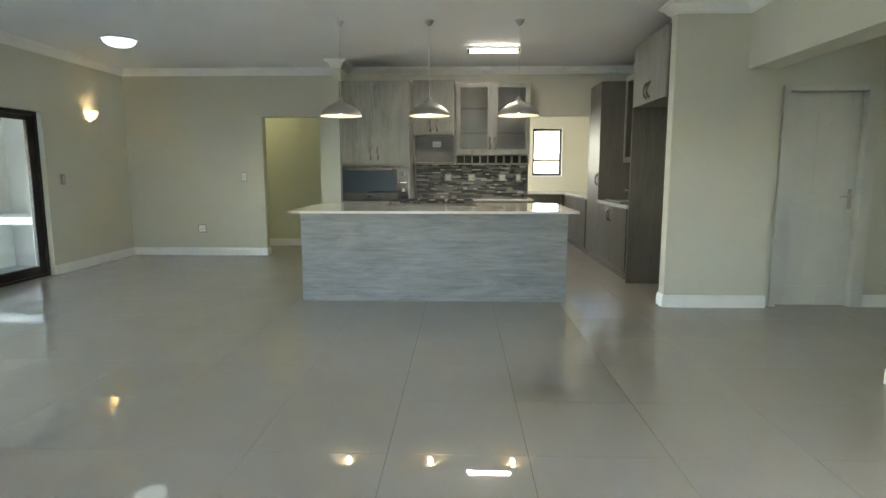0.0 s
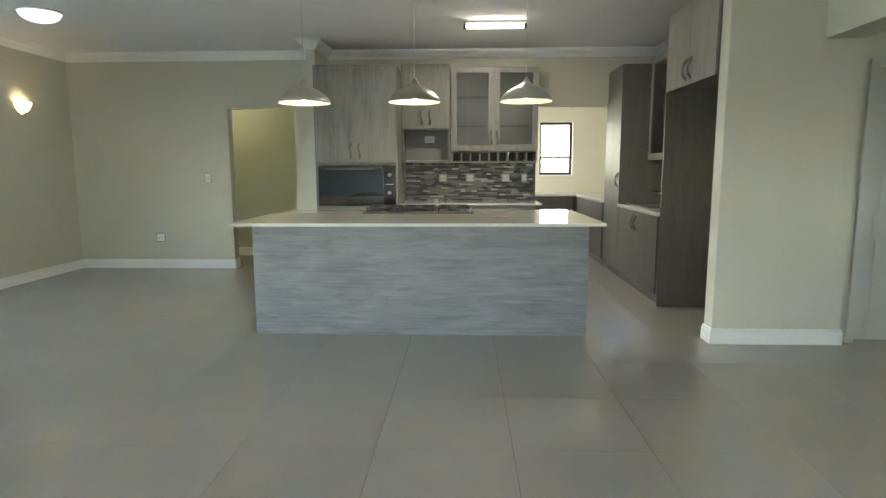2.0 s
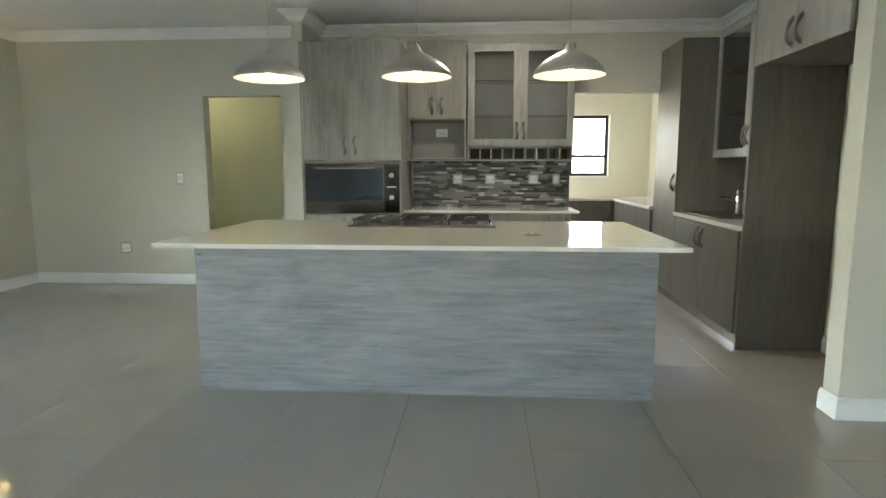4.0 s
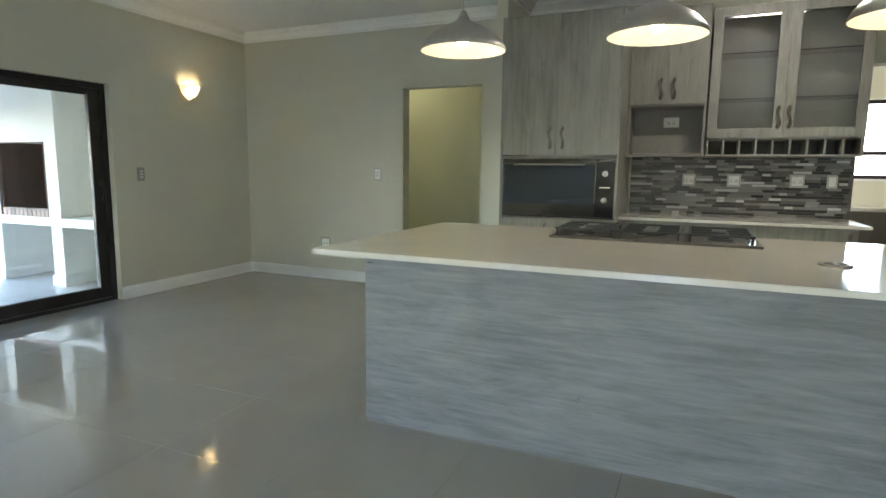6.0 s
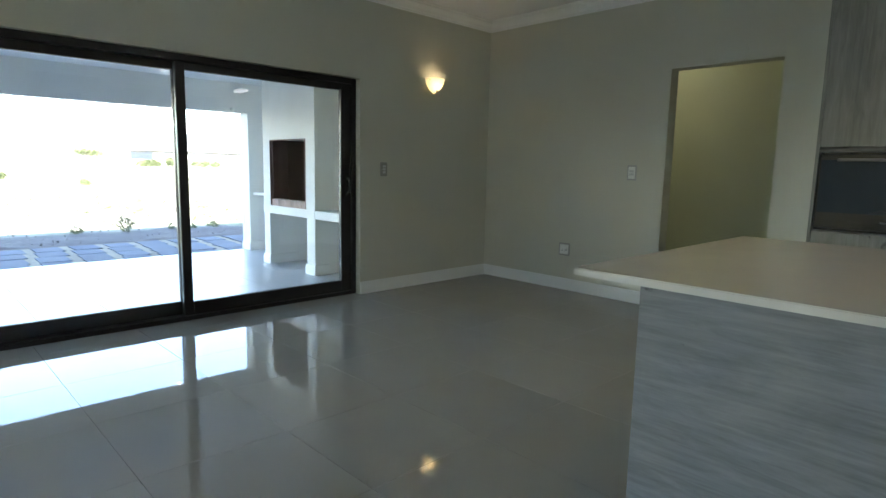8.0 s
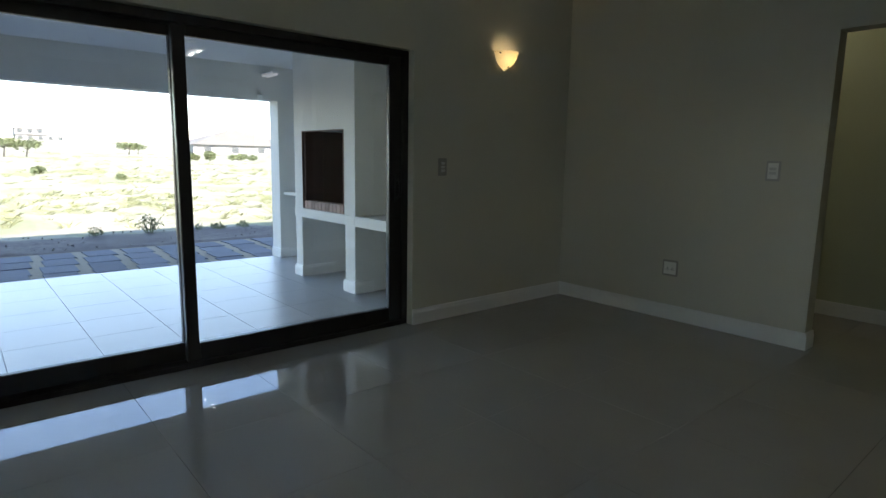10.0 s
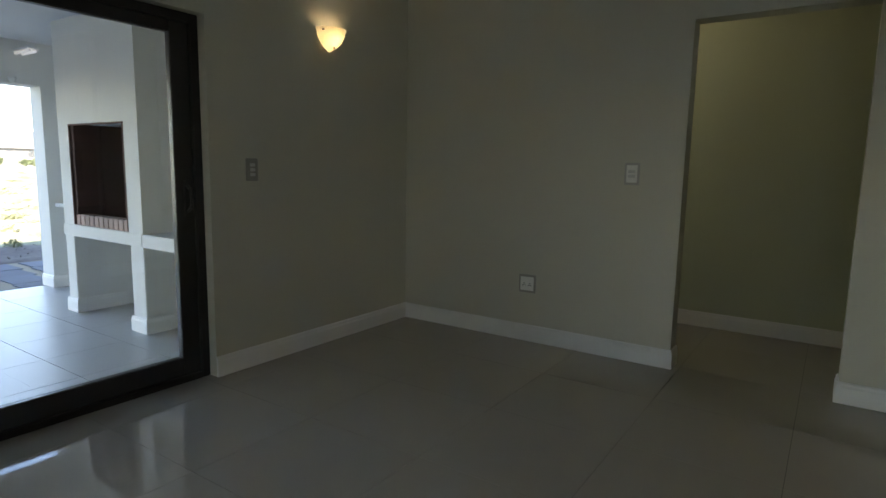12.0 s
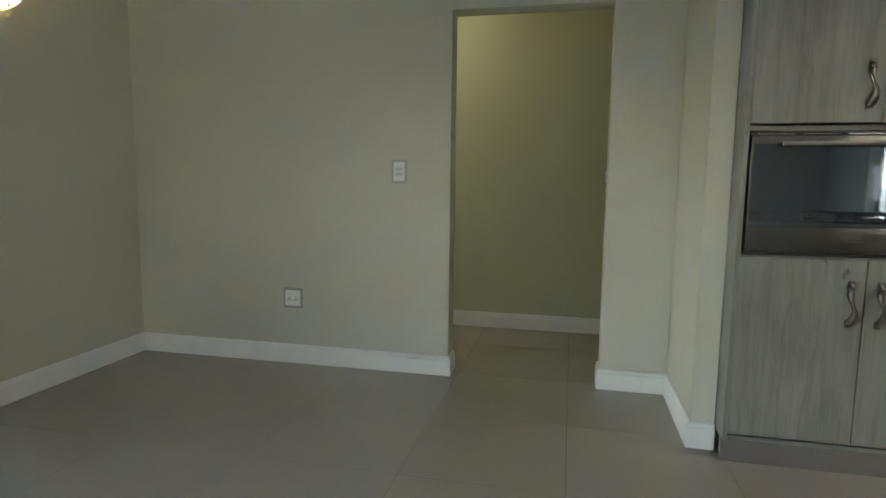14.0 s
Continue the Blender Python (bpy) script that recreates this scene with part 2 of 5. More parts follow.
M_SCBULB = glow("warm_candle_bulb", (1.0, 0.82, 0.54), 5)
sn = M_SCONCE.node_tree
through_glass, blend = sn.nodes.new("ShaderNodeBsdfTranslucent"), sn.nodes.new("ShaderNodeMixShader")
through_glass.inputs["Color"].default_value, blend.inputs["Fac"].default_value = (0.85, 0.78, 0.62, 1), 0.6
sn.links.new(sn.nodes["Principled BSDF"].outputs[0], blend.inputs[1]), sn.links.new(through_glass.outputs[0], blend.inputs[2])
sn.links.new(blend.outputs[0], sn.nodes["Material Output"].inputs["Surface"])
M_DOME = glow("cool_dome_glass", (0.74, 0.92, 1.0), 0.065)
M_TUBE = glow("fluorescent_tube", (1.0, 0.98, 0.92), 0.8)
M_PATIOTUBE = glow("patio_tube", (1.0, 1.0, 0.98), 0.03)
M_DOORPAINT = material("white_door_paint", (0.56, 0.555, 0.505), 0.4, grain=(60, 0.02), bump=0.0)
M_BRICK_PALE = material("pale_face_brick", (0.40, 0.29, 0.25), 0.8, grain=(70, 0.25), stain=(6, 0.25), bump=0.35, per_object=0.25)
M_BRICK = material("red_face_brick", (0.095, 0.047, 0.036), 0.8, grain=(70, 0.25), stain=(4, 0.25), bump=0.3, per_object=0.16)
M_MORTAR = material("dark_brown_mortar", (0.075, 0.042, 0.034), 0.95, grain=(60, 0.3))
M_MOSAIC = palette("mosaic_strips", [(0.19, 0.19, 0.18), (0.022, 0.02, 0.02), (0.16, 0.155, 0.145), (0.22, 0.215, 0.205), (0.05, 0.045, 0.042), (0.18, 0.17, 0.16), (0.02, 0.019, 0.02), (0.48, 0.48, 0.47), (0.13, 0.125, 0.12), (0.025, 0.024, 0.025), (0.20, 0.195, 0.185), (0.09, 0.085, 0.08)], 0.4)
M_PAVER = material("charcoal_paver", (0.062, 0.074, 0.10), 0.8, grain=(60, 0.2), stain=(3, 0.2), bump=0.3, per_object=0.15)
M_GRAVEL = material("buff_gravel", (0.19, 0.165, 0.115), 0.9, grain=(90, 0.4), bump=0.5)
M_SAND = material("pale_sand", (0.22, 0.20, 0.16), 0.95, grain=(9.0, 0.28), stain=(0.5, 0.12), bump=0.3)
gn = M_SAND.node_tree
turf, cover, dry = gn.nodes.new("ShaderNodeTexNoise"), gn.nodes.new("ShaderNodeMapRange"), gn.nodes.new("ShaderNodeMixRGB")
turf.inputs["Scale"].default_value, turf.inputs["Detail"].default_value, turf.inputs["Roughness"].default_value = 0.35, 13, 0.74
cover.inputs["From Min"].default_value, cover.inputs["From Max"].default_value = 0.40, 0.56
dry.inputs["Color1"].default_value, dry.inputs["Color2"].default_value = (0.22, 0.20, 0.16, 1), (0.138, 0.144, 0.075, 1)
gn.links.new(gn.nodes["New Geometry" if "New Geometry" in gn.nodes else "Geometry"].outputs["Position"], turf.inputs["Vector"])
gn.links.new(turf.outputs["Fac"], cover.inputs["Value"]), gn.links.new(cover.outputs["Result"], dry.inputs["Fac"])
gn.links.new(dry.outputs["Color"], [n for n in gn.nodes if n.type == "HUE_SAT"][0].inputs["Color"])
# Sandy ground with the house's shadow put into its colour; trunks share it.
M_SHADE_BROWN = material("shade_brown_ground", (0.072, 0.061, 0.052), 0.95, grain=(14, 0.45), stain=(1.5, 0.3), bump=0.6)
M_STONE = material("field_stone", (0.12, 0.105, 0.095), 0.9, grain=(20, 0.3), stain=(3, 0.3))
M_GRASS = material("dry_grass", (0.165, 0.175, 0.085), 0.8, grain=(6, 0.35), stain=(0.3, 0.3), per_object=0.2)
M_BUSH = material("bush_leaves", (0.105, 0.125, 0.055), 0.7, grain=(8, 0.4), stain=(1.0, 0.3))
# Far houses' pale plaster, darkened so the colour carries the walls' shade.
M_HOUSE = material("shaded_house_plaster", (0.22, 0.21, 0.20), 0.85, grain=(6, 0.05), stain=(0.3, 0.08))
M_ROOF = material("roof_tiles", (0.115, 0.108, 0.092), 0.8, grain=(5, 0.15), stain=(0.4, 0.1))
M_FARGLASS = material("dark_window", (0.04, 0.05, 0.06), 0.1)

# ---- mesh tools ----


def box(bm, x0, x1, y0, y1, z0, z1, bevel=0.0):
    if bevel:
        t = bmesh.new()
        box(t, x0, x1, y0, y1, z0, z1)
        bmesh.ops.bevel(t, geom=t.edges[:], offset=bevel, segments=2, affect="EDGES")
        me = bpy.data.meshes.new("tmp")
        t.to_mesh(me), t.free()
        bm.from_mesh(me)
        bpy.data.meshes.remove(me)
        return bm
    v = [bm.verts.new(p) for p in ((x0, y0, z0), (x1, y0, z0), (x1, y1, z0), (x0, y1, z0), (x0, y0, z1), (x1, y0, z1), (x1, y1, z1), (x0, y1, z1))]
    for f in ((3, 2, 1, 0), (4, 5, 6, 7), (0, 1, 5, 4), (1, 2, 6, 5), (2, 3, 7, 6), (3, 0, 4, 7)):
        bm.faces.new([v[i] for i in f])
    return bm


def boxes(*rows, bevel=0.0):
    bm = bmesh.new()
    for r in rows:
        box(bm, *r, bevel=bevel)
    return bm


def lathe(bm, profile, centre=(0, 0, 0), n=32, axis=2, arc=(0, 360), caps=True):
    """Turn (radius, height) pairs about an axis through centre."""
    full = arc[1] - arc[0] >= 360
    steps = n if full else n + 1
    rings = []
    for r, h in profile:
        ring = []
        for i in range(steps):
            q = radians(arc[0] + (arc[1] - arc[0]) * i / n)
            p = [r * math.cos(q), r * math.sin(q), h]
            p = [p[(k - axis + 2) % 3] for k in range(3)] if axis != 2 else p
            ring.append(bm.verts.new([p[k] + centre[k] for k in range(3)]))
        rings.append(ring)
    for a_, b_ in zip(rings, rings[1:]):
        for i in range(steps if full else steps - 1):
            j = (i + 1) % steps
            bm.faces.new((a_[i], a_[j], b_[j], b_[i]))
    for ring in (rings[0], rings[-1]):
        if caps and full and (Vector(ring[0].co) - Vector(ring[n // 2].co)).length > 1e-4:
            bm.faces.new(ring)
    return bm


def tube(bm, pts, r, n=8, radii=None):
    pts = [Vector(p) for p in pts]
    rings = []
    for i, p in enumerate(pts):
        d = (pts[min(i + 1, len(pts) - 1)] - pts[max(i - 1, 0)]).normalized()
        u = d.cross(Vector((0.3, 0.5, 0.81))).normalized()
        w = d.cross(u)
        rr = radii[i] if radii else r
        rings.append([bm.verts.new(p + rr * (math.cos(2 * math.pi * k / n) * u + math.sin(2 * math.pi * k / n) * w)) for k in range(n)])
    for a_, b_ in zip(rings, rings[1:]):
        for k in range(n):
            bm.faces.new((a_[k], a_[(k + 1) % n], b_[(k + 1) % n], b_[k]))
    bm.faces.new(rings[0]), bm.faces.new(rings[-1])
    return bm


def sweep(points, profile, closed=False):
    """Run a profile of (inward, up) pairs along a plan line whose left side is the room, with mitred corners."""
    bm = bmesh.new()
    pts = [Vector((*p, 0)) for p in points]
    n, rings = len(pts), []
    for i, p in enumerate(pts):
        a_ = (p - pts[i - 1]).normalized() if closed or i else None
        b_ = (pts[(i + 1) % n] - p).normalized() if closed or i < n - 1 else None
        a_, b_ = a_ or b_, b_ or a_
        na, nb = Vector((-a_.y, a_.x, 0)), Vector((-b_.y, b_.x, 0))
        mitre = (na + nb) / max(0.2, 1 + na.dot(nb))
        rings.append([bm.verts.new(p + mitre * o + Vector((0, 0, h))) for o, h in profile])
    for i in range(n if closed else n - 1):
        r0, r1 = rings[i], rings[(i + 1) % n]
        for k in range(len(profile)):
            m_ = (k + 1) % len(profile)
            bm.faces.new((r0[k], r1[k], r1[m_], r0[m_]))
    if not closed:
        bm.faces.new(rings[0]), bm.faces.new(rings[-1])
    return bm


def mesh(name, bm, mat, smooth=False):
    bmesh.ops.recalc_face_normals(bm, faces=bm.faces[:])
    me = bpy.data.meshes.new(name)
    bm.to_mesh(me), bm.free()
    me.materials.append(mat)
    if smooth:
        for p in me.polygons:
            p.use_smooth = True
        me.set_sharp_from_angle(angle=radians(35))
    return me


def thing(name, place, label, category, group="", kind=""):
    """An empty at a thing's base; its parts are given in the world's metres."""
    ob = new(name)
    ob.location, ob.empty_display_size = place, 0.1
    return tagged(ob, label, category, group, kind)


def part(name, bm, mat, parent, label="", smooth=False):
    ob = new(name, bm if isinstance(bm, bpy.types.Mesh) else mesh(name, bm, mat, smooth))
    ob.parent = parent
    if parent.type == "EMPTY":
        ob.matrix_parent_inverse = Matrix.Translation(-parent.location)
    return tagged(ob, label)


def single(name, bm, mat, label, category, group="", kind="", smooth=False):
    return tagged(new(name, mesh(name, bm, mat, smooth)), label, category, group, kind)


def structure(name, bm, mat, label, category, smooth=False):
    return single(name, bm, mat, label, category, kind="structure", smooth=smooth)


# ---- the shell of the house ----
WEST, NORTH, KEAST, CEIL = -5.025, 8.65, 2.60, 2.80
structure("floor", boxes((WEST - 0.1, 5.2, SOUTH - 0.1, 11.3, -0.12, -0.006)), M_GROUT, "grey grouted bed under polished porcelain floor tiles", "floor")
structure("ceiling", boxes((WEST - 0.25, 5.2, SOUTH - 0.25, 11.4, CEIL, CEIL + 0.12)), M_CEIL, "plain white painted plasterboard ceiling", "ceiling")
S0, S1, ST = 0.12, 6.885, 2.006
structure("wall_west", boxes((WEST - 0.25, WEST, SOUTH - 0.25, S0, -0.1, CEIL), (WEST - 0.25, WEST, S1, NORTH + 1.3, -0.1, CEIL), (WEST - 0.25, WEST, S0, S1, ST, CEIL)), M_WALL, "greige painted plaster wall with a wide sliding door opening", "wall")
P0, P1 = -2.93, -2.058
structure("wall_north", boxes((WEST, P0, NORTH, NORTH + 0.14, -0.1, CEIL), (P1, 1.065, NORTH, NORTH + 0.14, -0.1, CEIL), (P0, P1, NORTH, NORTH + 0.14, 2.1, CEIL), (1.065, KEAST, NORTH, NORTH + 0.14, 2.1, CEIL)), M_WALL, "greige painted plaster wall with a doorless passage opening", "wall")
structure("wall_nib", boxes((-1.70, -1.60, 8.0, NORTH, -0.1, CEIL)), M_WALL, "short greige painted wall nib beside the tall oven unit", "wall")
structure("wall_kitchen_east", boxes((KEAST, KEAST + 0.14, 5.52, 11.3, -0.1, CEIL)), M_WALL, "greige painted plaster wall behind the sink units", "wall")
structure("wall_pier", boxes((2.01, 2.95, 5.38, 5.52, -0.1, CEIL), (2.74, 2.95, 5.52, 5.60, -0.1, CEIL)), M_WALL, "greige painted pier wall with a white skirting", "wall")
structure("wall_beam", boxes((2.665, 2.93, 3.37, 5.38, 2.21, CEIL)), M_WALL, "dropped greige plaster beam over a wide opening", "beam")
structure("wall_east", boxes((2.69, 2.93, SOUTH, -0.95, -0.1, CEIL), (2.69, 2.93, -0.25, 0.3, -0.1, CEIL), (2.69, 2.93, 2.2, 3.37, -0.1, CEIL), (2.69, 2.93, -0.95, -0.25, 2.1, CEIL), (2.69, 2.93, -0.95, -0.25, -0.1, 0.3), (2.69, 2.93, 0.3, 2.2, 2.1, CEIL), (2.69, 2.93, 0.3, 2.2, -0.1, 0.3)), M_WALL, "greige painted plaster wall", "wall")
D0, D1, DY = 3.045, 3.85, 5.45
structure("wall_hall_north", boxes((2.95, D0, DY, DY + 0.14, -0.1, CEIL), (D1, 5.2, DY, DY + 0.14, -0.1, CEIL), (D0, D1, DY, DY + 0.14, 2.07, CEIL)), M_WALL, "greige painted hall wall with a panelled door", "wall")
structure("wall_hall_south", boxes((2.93, 5.2, 2.96, 3.1, -0.1, CEIL)), M_WALL, "greige painted plaster hall end wall", "wall")
structure("wall_hall_east", boxes((5.0, 5.2, 3.1, 3.75, -0.1, CEIL), (5.0, 5.2, 4.2, DY, -0.1, CEIL), (5.0, 5.2, 3.75, 4.2, 1.9, CEIL), (5.0, 5.2, 3.75, 4.2, -0.1, 0.9)), M_WALL, "greige painted plaster hall wall", "wall")
structure("wall_behind_door", boxes((2.95, 5.2, 6.5, 6.6, -0.1, CEIL)), M_WALL, "plain painted wall behind the hall door", "wall")
structure("wall_south", boxes((WEST, -1.4, SOUTH - 0.25, SOUTH, -0.1, CEIL), (0.2, 2.93, SOUTH - 0.25, SOUTH, -0.1, CEIL), (-1.4, 0.2, SOUTH - 0.25, SOUTH, -0.1, 0.3), (-1.4, 0.2, SOUTH - 0.25, SOUTH, 2.1, CEIL)), M_WALL, "plain greige painted plaster wall", "wall")
CB = 9.87
structure("wall_corridor_north", boxes((WEST, 0.25, CB, CB + 0.14, -0.1, CEIL)), M_CORRIDOR, "pale yellow painted corridor wall", "wall")
structure("wall_corridor_east", boxes((-1.2, -1.06, NORTH + 0.14, CB, -0.1, CEIL)), M_CORRIDOR, "pale yellow painted corridor end wall", "wall")
SB = 11.2
structure("wall_scullery_west", boxes((0.25, 0.39, NORTH + 0.14, 10.0, -0.1, CEIL), (0.25, 0.39, 11.0, SB, -0.1, CEIL), (0.25, 0.39, 10.0, 11.0, -0.1, 1.05), (0.25, 0.39, 10.0, 11.0, 2.05, CEIL)), M_SCULLERY, "pale painted scullery wall", "wall")
V0, V1, VZ0, VZ1 = 1.44, 2.005, 1.203, 2.10
structure("wall_scullery_north", boxes((0.25, V0, SB, SB + 0.22, -0.1, CEIL), (V1, KEAST + 0.14, SB, SB + 0.22, -0.1, CEIL), (V0, V1, SB, SB + 0.22, -0.1, VZ0), (V0, V1, SB, SB + 0.22, VZ1, CEIL)), M_SCULLERY, "pale cream painted scullery wall with a small window", "wall")

CORNICE = [(0, -0.10), (0.012, -0.10), (0.016, -0.085), (0.03, -0.08), (0.045, -0.055), (0.07, -0.035), (0.082, -0.03), (0.086, -0.014), (0.10, -0.012), (0.10, 0), (0, 0)]
CORNICE = [(o, h + CEIL - 0.001) for o, h in CORNICE]
SKIRT = [(0, 0.001), (0.016, 0.001), (0.016, 0.088), (0.012, 0.100), (0.012, 0.112), (0.006, 0.120), (0, 0.120)]
room = [(WEST, SOUTH), (2.69, SOUTH), (2.69, 3.37), (2.665, 3.37), (2.665, 5.38), (2.01, 5.38), (2.01, 5.52), (KEAST, 5.52), (KEAST, NORTH), (-1.60, NORTH), (-1.60, 8.0), (-1.70, 8.0), (-1.70, NORTH), (WEST, NORTH)]
structure("trim_cornice", sweep(room, CORNICE, True), M_TRIM, "white moulded plaster cornice round the ceiling", "cornice")
structure("trim_hall_cornice", sweep([(2.93, 5.45), (2.93, 3.1), (5.0, 3.1), (5.0, DY)], CORNICE, True), M_TRIM, "white moulded plaster cornice in the hall", "cornice")
for run in ([(WEST, NORTH), (WEST, S1)], [(P0, NORTH + 0.14), (P0, NORTH), (WEST, NORTH)], [(-1.60, 8.0), (-1.70, 8.0), (-1.70, NORTH), (P1, NORTH), (P1, NORTH + 0.14)],
            [(WEST, S0), (WEST, SOUTH), (2.69, SOUTH), (2.69, 3.37), (2.93, 3.37), (2.93, 3.1)], [(2.95, DY), (2.95, 5.38), (2.01, 5.38), (2.01, 5.52), (KEAST, 5.52), (KEAST, 6.56)],
            [(5.0, DY), (D1 + 0.07, DY)], [(-1.2, CB), (WEST, CB)], [(-1.2, NORTH + 0.14), (-1.2, CB)]):
    structure("baseboard", sweep(run, SKIRT), M_TRIM, "white moulded timber skirting board", "skirting")

# ---- openings ----


def sliding_door():
    t = thing("door_1", (WEST - 0.12, (S0 + S1) / 2, 0), "wide dark bronze aluminium sliding glass door, shut", "sliding door", kind="structure")
    x0, x1 = WEST - 0.20, WEST - 0.06
    part("door_frame", boxes((x0, x1, S0, S0 + 0.05, 0, ST), (x0, x1, S1 - 0.05, S1, 0, ST), (x0, x1, S0 + 0.05, S1 - 0.05, ST - 0.05, ST), (x0, x1, S0 + 0.05, S1 - 0.05, -0.02, 0.035), bevel=0.004), M_BRONZE, t)
    cuts = [S0 + 0.0, 2.02, 3.67, 5.32, S1]
    for y0, y1, xa, w0, w1 in ((S0 + 0.05, cuts[1] + 0.035, WEST - 0.125, 0.10, 0.07), (cuts[1] - 0.035, cuts[2] + 0.035, WEST - 0.185, 0.07, 0.07), (cuts[2] - 0.035, cuts[3] + 0.035, WEST - 0.185, 0.07, 0.07), (cuts[3] - 0.035, S1 - 0.05, WEST - 0.125, 0.07, 0.105)):
        z0, z1, h0, h1 = 0.035, ST - 0.05, 0.105, 0.06
        leaf = part("sliding_leaf", boxes((xa, xa + 0.045, y0, y0 + w0, z0, z1), (xa, xa + 0.045, y1 - w1, y1, z0, z1), (xa, xa + 0.045, y0 + w0, y1 - w1, z0, z0 + h0), (xa, xa + 0.045, y0 + w0, y1 - w1, z1 - h1, z1), bevel=0.004), M_BRONZE, t)
        pane = part("pane", boxes((xa + 0.018, xa + 0.024, y0 + w0 - 0.01, y1 - w1 + 0.01, z0 + h0 - 0.01, z1 - h1 + 0.01)), M_GLASS, leaf)
        pane.visible_shadow = False
    y = S1 - 0.05 - 0.045
    bm = boxes((WEST - 0.08, WEST - 0.068, y - 0.018, y + 0.018, 0.93, 1.13), bevel=0.004)
    tube(bm, [(WEST - 0.07, y, 0.96), (WEST - 0.035, y, 0.98), (WEST - 0.028, y, 1.03), (WEST - 0.035, y, 1.08), (WEST - 0.07, y, 1.10)], 0.009)
    part("handle", bm, M_BLACK, t, "black pull handle and lock")


sliding_door()


def window(name, x0, x1, z0, z1, y, depth, mat, label, split):
    t = thing(name, ((x0 + x1) / 2, y, z0), label, "window", kind="structure")
    w = 0.045
    rows = [(x0, x0 + w, y, y + depth, z0, z1), (x1 - w, x1, y, y + depth, z0, z1), (x0 + w, x1 - w, y, y + depth, z0, z0 + w), (x0 + w, x1 - w, y, y + depth, z1 - w, z1)]
    if split > 0:
        rows.append((x0 + w, x1 - w, y, y + depth, split - w / 2, split + w / 2))
    part("window_frame", boxes(*rows, bevel=0.003), mat, t)
    cuts = [z0 + w, split - w / 2, split + w / 2, z1 - w] if split > 0 else [z0 + w, z1 - w]
    for a_, b_ in zip(cuts[::2], cuts[1::2]):
        p = part("pane", boxes((x0 + w - 0.005, x1 - w + 0.005, y + depth / 2 - 0.003, y + depth / 2 + 0.003, a_ - 0.005, b_ + 0.005)), M_GLASS, t)
        p.visible_shadow = False
    return t


window("window_1", V0, V1, VZ0, VZ1, SB + 0.10, 0.06, M_BRONZE, "small dark aluminium window with white plaster reveal", 1.50)

# Out-of-view window, added as the opening for the south fill lamp.
window("window_6", -1.4, 0.2, 0.3, 2.1, SOUTH - 0.2, 0.06, M_BRONZE, "unseen wide dark aluminium window added in the south wall", 0)


def side_window(name, x, y0, y1, z0, z1, label):
    t = thing(name, (x, (y0 + y1) / 2, z0), label, "window", kind="structure")
    w = 0.045
    part("window_frame", boxes((x, x + 0.05, y0, y0 + w, z0, z1), (x, x + 0.05, y1 - w, y1, z0, z1), (x, x + 0.05, y0 + w, y1 - w, z0, z0 + w), (x, x + 0.05, y0 + w, y1 - w, z1 - w, z1), bevel=0.003), M_BRONZE, t)
    part("pane", boxes((x + 0.022, x + 0.028, y0 + w - 0.005, y1 - w + 0.005, z0 + w - 0.005, z1 - w + 0.005)), M_GLASS, t).visible_shadow = False


side_window("window_2", 2.86, -0.95, -0.25, 0.3, 2.1, "narrow dark aluminium window in the side wall")
side_window("window_3", 2.86, 0.3, 2.2, 0.3, 2.1, "wide dark aluminium window in the side wall")
# Hall window is added out of view, letting daylight onto the door and pier.
side_window("window_4", 5.10, 3.75, 4.2, 0.9, 1.9, "unseen small dark aluminium window, added to light the hall")
# Unseen side window, added to hold the scullery fill lamp.
side_window("window_5", 0.255, 10.0, 11.0, 1.05, 2.05, "unseen dark aluminium scullery side window, added for fill light")
structure("window_sill", boxes((V0, V1, SB - 0.012, SB + 0.10, VZ0 - 0.02, VZ0 + 0.004), bevel=0.003), M_TRIM, "white painted window sill", "sill")


